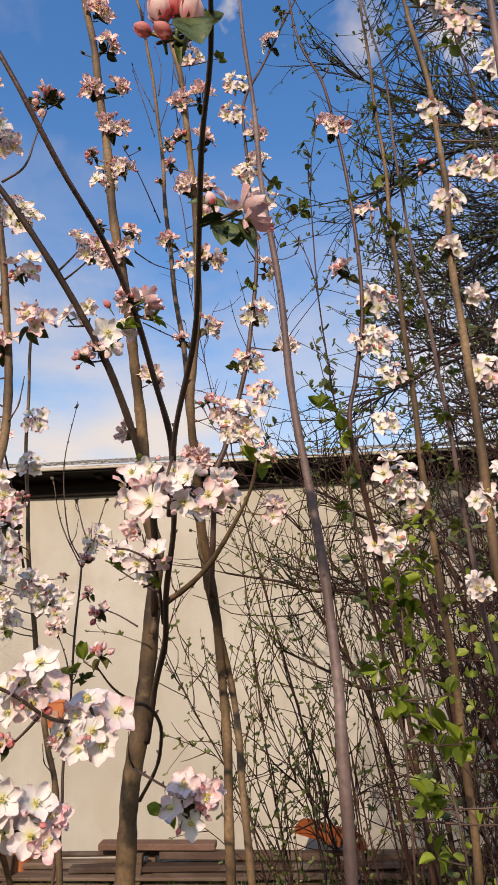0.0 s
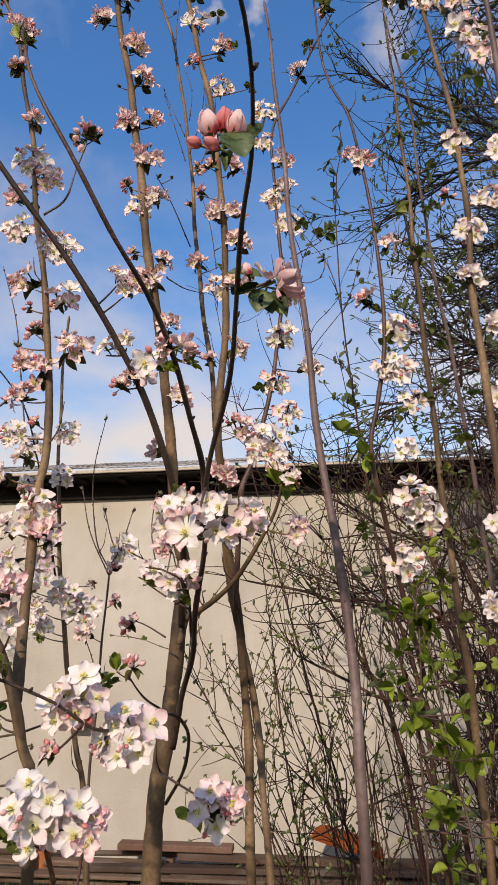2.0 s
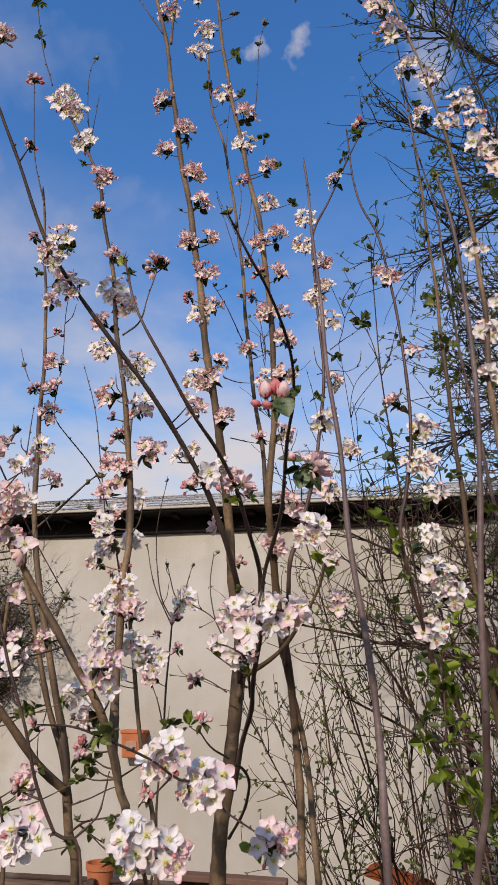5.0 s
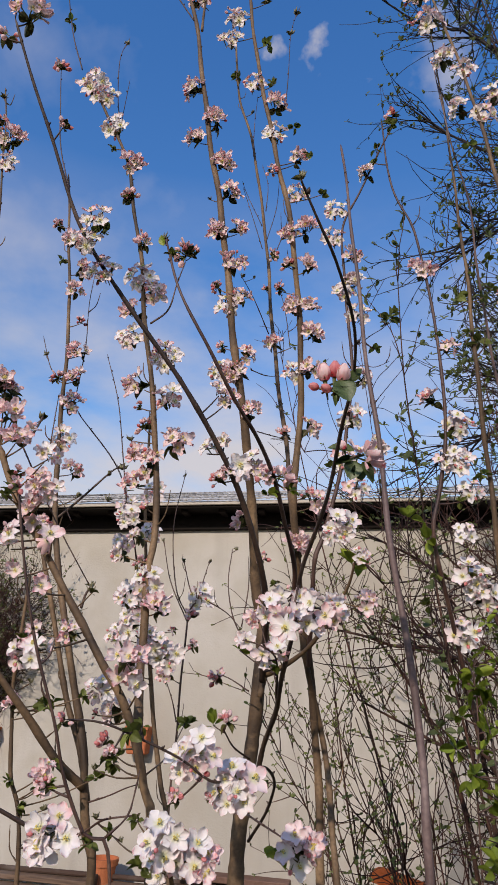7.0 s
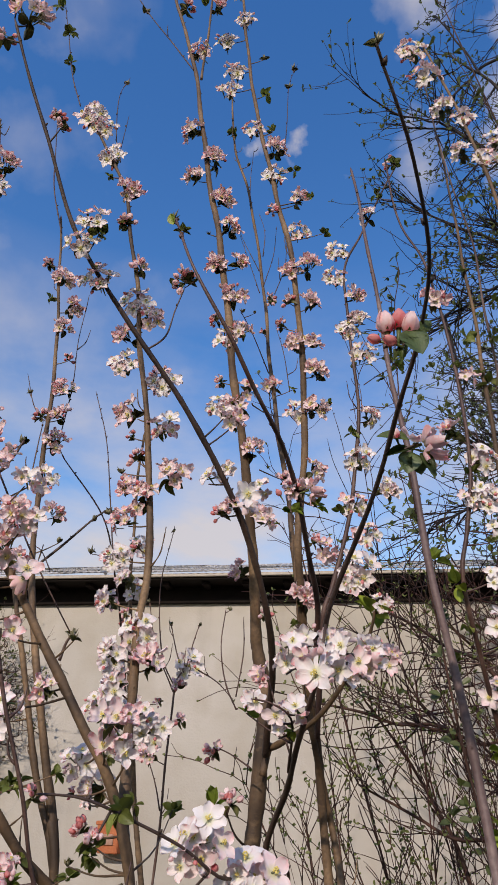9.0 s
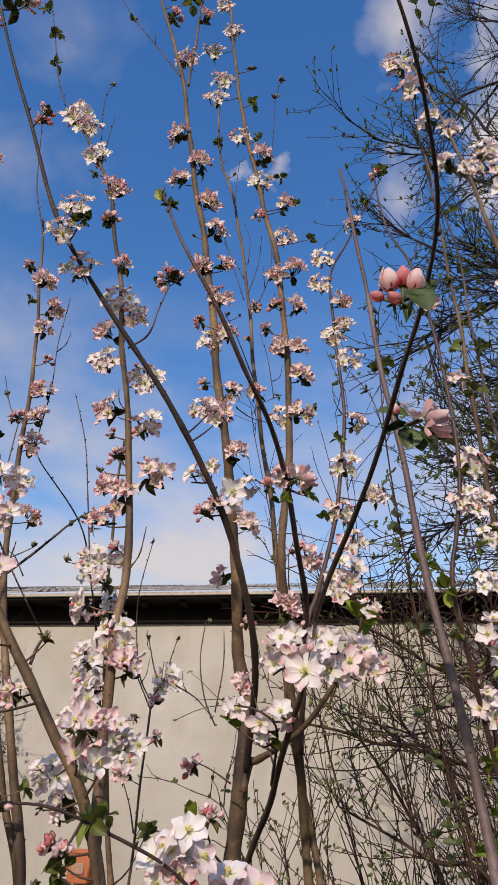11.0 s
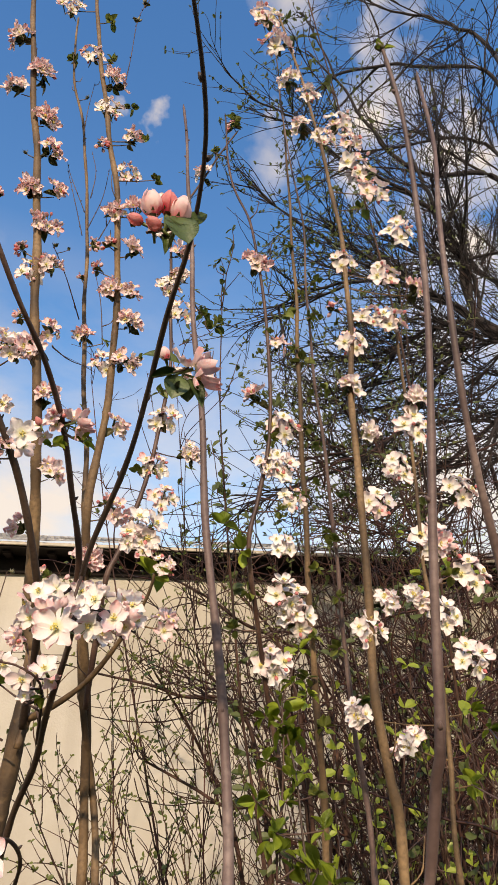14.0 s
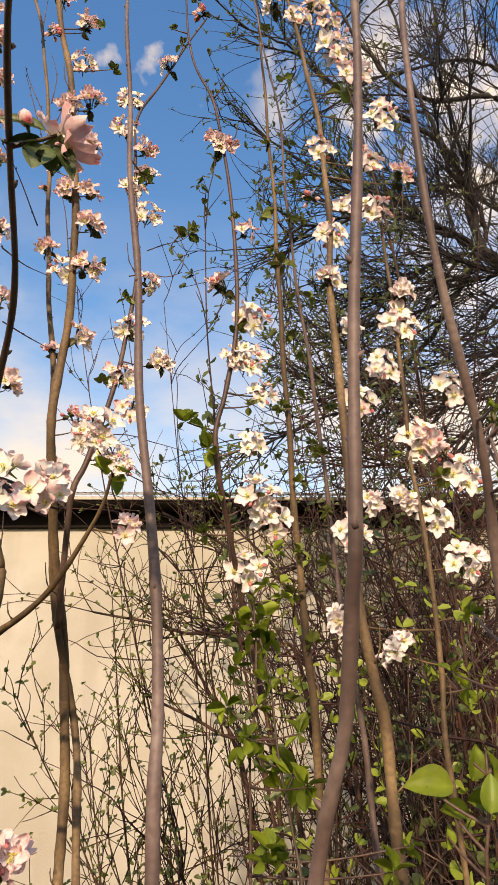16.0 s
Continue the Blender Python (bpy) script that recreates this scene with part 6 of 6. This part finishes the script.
def bush(name, base, n, spread, height, lean, seed, label, mat, leafy, thick=1.0, leaf=1.0, green=None, curl=0.07, tangle=0, arches=()):
    """A shrub of rising stems with side twigs; tangle adds curling cross twigs, arches are leaning limbs (start, end)."""
    r = random.Random(seed)
    e = new(name)
    e.location = base
    tagged(e, label, "shrub", "garden shrubs")
    mains, fine, spots = [], [], []

    def leaves_at(p, chance):
        if r.random() < chance:
            for _ in range(3):
                spots.append((p, (r.gauss(0, 1), r.gauss(0, 1), r.gauss(0.5, 0.7)), leaf * r.uniform(0.014, 0.036)))

    def side_twigs(pts, first, many):
        for k in range(first, len(pts)):
            for _ in range(r.choice(many)):
                hd2 = np.array(pts[k]) - np.array(pts[k - 1])
                hd2 = hd2 / np.linalg.norm(hd2) + np.array([r.gauss(0, 0.42), r.gauss(0, 0.42), r.gauss(0.3, 0.35)])
                tw = wander(r, pts[k], hd2, r.uniform(0.12, 0.45), 5, 0.13 + curl, 0.06)
                fine.append((smooth_line(tw, 2), 0.0026 * thick, 0.0012))
                for m in range(1, 6):
                    if r.random() < 0.5:
                        hd3 = np.array(tw[m]) - np.array(tw[m - 1])
                        hd3 = hd3 / np.linalg.norm(hd3) + np.array([r.gauss(0, 0.6), r.gauss(0, 0.6), r.gauss(0.1, 0.4)])
                        t3 = wander(r, tw[m], hd3, r.uniform(0.06, 0.2), 3, 0.2, 0.03)
                        fine.append((t3, 0.0017, 0.001))
                        leaves_at(t3[-1], leafy)
                    leaves_at(tw[m], leafy)

    for i in range(n):
        a, q = r.uniform(0, 6.283), r.random() ** 0.5
        st = (math.cos(a) * q * spread[0] * 0.45, math.sin(a) * q * spread[1] * 0.45, 0)
        hd = (math.cos(a) * q * spread[0] / height + lean[0] + r.gauss(0, 0.1), math.sin(a) * q * spread[1] / height + lean[1] + r.gauss(0, 0.1), 1.0)
        pts = wander(r, st, hd, height * r.uniform(0.65, 1.1), 9, curl, 0.07)
        rad = r.uniform(0.0035, 0.009) * thick
        mains.append((smooth_line(pts, 3), rad, rad * 0.3))
        side_twigs(pts, 2, (1, 2, 2))
        for _ in range(tangle):
            p0 = pts[r.randrange(3, 10)]
            tw = wander(r, p0, (r.gauss(0, 1), r.gauss(0, 0.6), r.gauss(0.1, 0.6)), r.uniform(0.25, 0.65), 7, 0.24, 0.0)
            fine.append((smooth_line(tw, 2), 0.0032 * thick, 0.0015))
    for st, en in arches:
        st, en = np.array(st) - np.array(base), np.array(en) - np.array(base)
        mid = (st + en) / 2 + np.array((r.uniform(-0.03, 0.05), 0, r.uniform(0.0, 0.08)))
        foot = np.array((st[0] + 0.12, st[1] + 0.1, 0.0))
        pts = smooth_line([foot, st, mid, en], 4)
        mains.append((smooth_line(pts, 2), 0.011, 0.004))
        side_twigs(list(pts), 5, (1, 2))
    for ln in mains:
        link("stem", tubes_mesh("stem", [ln], 6), mat, e)
    link("twig_mass", tubes_mesh("twig_mass", fine, 4), mat, e, "dense thin twigs", kind="stuff")
    leaf_cloud("foliage", spots, green or leaf_small, e, "small young green leaves")
    return e


bush("lilac_bush", (0.68, 2.6, 0), 24, (0.9, 0.6), 1.85, (-0.02, 0), 3, "twiggy shrub with thin dark stems and small leaves", grey_twig, 0.8, 0.8, 0.55, curl=0.055,
     arches=[((0.69, 2.5, 1.78), (0.16, 2.5, 2.26)), ((0.53, 2.5, 1.61), (-0.08, 2.5, 1.88)), ((0.72, 2.6, 1.6), (0.28, 2.4, 1.8)), ((0.85, 2.6, 1.75), (0.45, 2.5, 2.2)), ((0.6, 2.4, 1.3), (0.1, 2.4, 1.6)), ((0.5, 2.6, 1.2), (0.15, 2.6, 1.9))])
bush("lilac_bush", (1.4, 2.7, 0), 54, (1.0, 0.9), 2.2, (0.0, 0), 4, "dense dark twiggy shrub with scattered small leaves", thicket_bark, 0.10, 1.1, 0.8, curl=0.13, tangle=10)
bush("lilac_bush", (0.68, 1.6, 0), 5, (0.3, 0.3), 1.75, (0.03, 0), 6, "thin shrub stems with fresh green leaves", twig_bark, 0.55, 0.8, 1.05, leaf_fresh)
bush("currant_shrub", (0.95, 1.75, 0), 6, (0.5, 0.3), 1.8, (0.0, 0), 43, "low leafy shrub with bright green rounded leaves", twig_bark, 0.32, 0.8, 1.1, leaf_fresh)
bush("lilac_bush", (0.62, 2.45, 0), 6, (0.5, 0.25), 3.0, (-0.03, 0), 77, "tall bare twiggy shrub with dark budding shoots", thicket_bark, 0.12, 0.7, 0.7, curl=0.06)
bush("dry_shrub", (2.15, 3.6, 0), 90, (1.4, 0.9), 3.2, (-0.02, 0), 8, "dense reddish-brown leafless thicket", thicket_bark, 0.04, 1.4, curl=0.14, tangle=18)
bush("dry_shrub", (3.0, 4.2, 0), 46, (1.7, 0.9), 4.6, (-0.08, 0), 9, "tall dark leafless thicket under the big tree", thicket_bark, 0.03, 1.2, curl=0.14, tangle=14)
bush("plum_shrub", (0.85, 1.9, 0), 8, (0.7, 0.35), 3.9, (-0.02, 0.0), 31, "tall thin grey shoots with small opening leaves", grey_twig, 0.7, 0.8, 1.15)
bush("dry_shrub", tuple(wall_pose @ Vector((-3.92, -0.11, 1.27))), 80, (0.5, 0.16), 1.65, (0.0, -0.03), 12, "wiry brown shrub with tiny leaves growing in a wall planter", thicket_bark, 0.35, 0.9, 0.9, curl=0.17, tangle=12)


def big_tree(base, seed):
    r = random.Random(seed)
    e = new("willow_tree")
    e.location = base
    tagged(e, "large bare dark tree with arching tangled twigs", "tree")
    trunk = wander(r, (0, 0, 0), (0, 0, 1), 6.6, 12, 0.015)
    link("trunk", tubes_mesh("trunk", [(smooth_line(trunk, 3), 0.17, 0.07)], 12), black_twig, e)
    fine, spots, grown = [], [], []
    hub = np.array((-1.46, 0.0, 5.48))
    arm = smooth_line([trunk[8], (trunk[8] + hub) / 2 + np.array((0, 0, 0.12)), hub], 6)
    link("limb", tubes_mesh("limb", [(arm, 0.085, 0.06)], 9), black_twig, e)
    reach = []

    def main_limb(start, *way):
        reach.append((start, list(way)))

    # the limbs that show singly, each from the hub or the trunk outwards
    main_limb(hub, (-1.54, 0.0, 6.65), (-1.89, -0.04, 6.95), (-2.24, -0.08, 7.15), (-2.8, -0.12, 7.34), (-3.23, -0.16, 7.74), (-3.74, -0.2, 7.89))
    main_limb(trunk[12], (-0.82, 0.0, 7.59), (-1.79, -0.05, 7.4), (-2.31, -0.1, 7.85), (-2.69, -0.15, 8.6), (-3.0, -0.2, 9.52))
    main_limb(trunk[12], (-0.34, 0.0, 10.03), (-0.82, 0.13, 10.82), (-1.58, 0.27, 11.12), (-1.98, 0.4, 11.48))
    main_limb(trunk[12], (-0.45, 0.0, 9.46), (-1.42, -0.05, 9.44), (-2.52, -0.1, 8.86), (-3.0, -0.15, 8.25), (-3.28, -0.2, 7.67))
    main_limb(hub, (-1.86, 0.0, 5.33), (-2.25, -0.07, 5.06), (-2.7, -0.13, 4.57), (-2.94, -0.2, 4.32))
    main_limb(hub, (-1.46, 0.0, 6.17), (-1.64, -0.04, 6.44), (-1.77, -0.08, 7.04), (-1.93, -0.12, 7.86), (-2.05, -0.16, 8.92), (-2.15, -0.2, 9.83))
    main_limb(hub, (-1.37, 0.0, 5.76), (-1.46, -0.07, 6.35), (-1.6, -0.13, 7.13), (-1.55, -0.2, 8.36))
    main_limb(hub, (-1.85, -0.1, 5.62), (-2.4, -0.1, 5.7), (-3.0, -0.15, 5.5), (-3.6, -0.2, 5.1))
    main_limb(hub, (-1.8, 0.1, 5.8), (-2.3, 0.1, 6.15), (-2.9, 0.1, 6.35), (-3.6, 0.0, 6.7))
    main_limb(hub, (-1.7, 0.1, 5.1), (-2.1, 0.1, 4.5), (-2.7, 0.0, 3.9), (-3.4, -0.1, 3.5))
    main_limb(trunk[8], (-0.7, 0.2, 4.9), (-1.3, 0.3, 4.5), (-2.0, 0.3, 3.9), (-2.6, 0.2, 3.2))
    main_limb(trunk[12], (-0.5, 0.2, 8.3), (-1.0, 0.2, 8.5), (-1.9, 0.3, 8.2), (-2.7, 0.3, 7.9))
    main_limb(trunk[9], (-0.6, -0.1, 5.3), (-1.1, -0.2, 5.0), (-1.5, -0.2, 4.4), (-1.8, -0.2, 3.7))
    main_limb(trunk[8], (-0.5, -0.2, 4.8), (-1.0, -0.3, 5.2), (-1.5, -0.3, 5.0), (-2.0, -0.3, 5.15))
    main_limb(trunk[9], (-0.5, 0.3, 5.6), (-0.9, 0.3, 6.3), (-1.4, 0.3, 6.5), (-1.9, 0.3, 6.3))
    main_limb(trunk[7], (-0.5, 0.0, 4.1), (-1.0, 0.0, 4.2), (-1.6, 0.1, 3.9), (-2.0, 0.1, 3.4))

    def tuft(p, n):
        for _ in range(n):
            spots.append((p, (r.gauss(0, 1), r.gauss(0, 1), r.gauss(0.5, 0.7)), r.uniform(0.03, 0.055)))

    for p0, line in reach:
        limb = smooth_line([p0] + line, 5)
        limb[1:-1] += np.array([[r.gauss(0, 0.012) for _ in range(3)] for _ in range(len(limb) - 2)])
        link("limb", tubes_mesh("limb", [(smooth_line(limb, 2), r.uniform(0.026, 0.036), 0.008)], 7), black_twig, e)
        grown.append((limb, 12))
        for k in np.linspace(3, len(limb) - 2, 7).astype(int):
            # an arching side limb that leaves along the parent
            d0 = limb[k] - limb[k - 1]
            hd = d0 / np.linalg.norm(d0) + np.array((r.gauss(-0.1, 0.5), r.gauss(0, 0.35), r.gauss(0.0, 0.5)))
            side = np.array(wander(r, limb[k], hd, r.uniform(0.6, 1.5) * (0.55 if limb[k][0] < -2.2 else 1.0), 9, 0.06, 0.02))
            link("limb", tubes_mesh("limb", [(smooth_line(side, 2), r.uniform(0.011, 0.018), 0.005)], 6), black_twig, e)
            grown.append((side, 8))
    for limb, many in grown:
        last = len(limb) - 1
        for m in np.linspace(last * 0.25, last, many).astype(int):
            outer = limb[m][0] < -2.1
            for _ in range(2):
                if r.random() < ((0.3 if limb[m][2] < 6.4 else 0.78) if outer else 0.46 if limb[m][2] > 6.6 else 0.1):
                    continue
                d0 = np.array(limb[m]) - np.array(limb[m - 1])
                hd2 = d0 / np.linalg.norm(d0) + np.array([r.gauss(-0.1, 0.5), r.gauss(0, 0.4), r.gauss(0.1, 0.5)])
                tw = wander(r, limb[m], hd2, r.uniform(0.3, 0.7 if outer else 1.0), 8, 0.10, 0.02)
                fine.append((smooth_line(tw, 2), 0.0075, 0.003))
                for q2 in range(2, 9):
                    if r.random() < 0.5:
                        d1 = np.array(tw[q2]) - np.array(tw[q2 - 1])
                        hd3 = d1 / np.linalg.norm(d1) + np.array([r.gauss(0, 0.55), r.gauss(0, 0.55), r.gauss(0.2, 0.5)])
                        t3 = wander(r, tw[q2], hd3, r.uniform(0.12, 0.5), 4, 0.14, 0.04)
                        fine.append((t3, 0.0042, 0.0022))
                        if tw[q2][0] < -2.2 and r.random() < 0.8:
                            tuft(t3[-1], 3)
                            tuft(t3[2], 1)
                        elif r.random() < 0.2:
                            tuft(t3[-1], 2)
    link("twig_mass", tubes_mesh("twig_mass", fine, 3), black_twig, e, "tangle of thin dark twigs", kind="stuff")
    leaf_cloud("foliage", spots, leaf_small, e, "few small opening leaves")
    return e


big_tree((4.6, 4.4, 0), 17)

# closing hedge behind the camera, out of sight
hedge = bmesh.new()
bmesh.ops.create_grid(hedge, x_segments=60, y_segments=14, size=0.5)
for v in hedge.verts:
    x, z = v.co.x * 26, (v.co.y + 0.5) * 1.6
    v.co = (x, -6 + 0.5 * noise.noise(Vector((x, 0, z)) * 1.3) + 0.2 * noise.noise(Vector((x, 3, z)) * 5), z)
tagged(link("hedge", hedge, leaf_small, kind="structure"), "clipped green garden hedge")
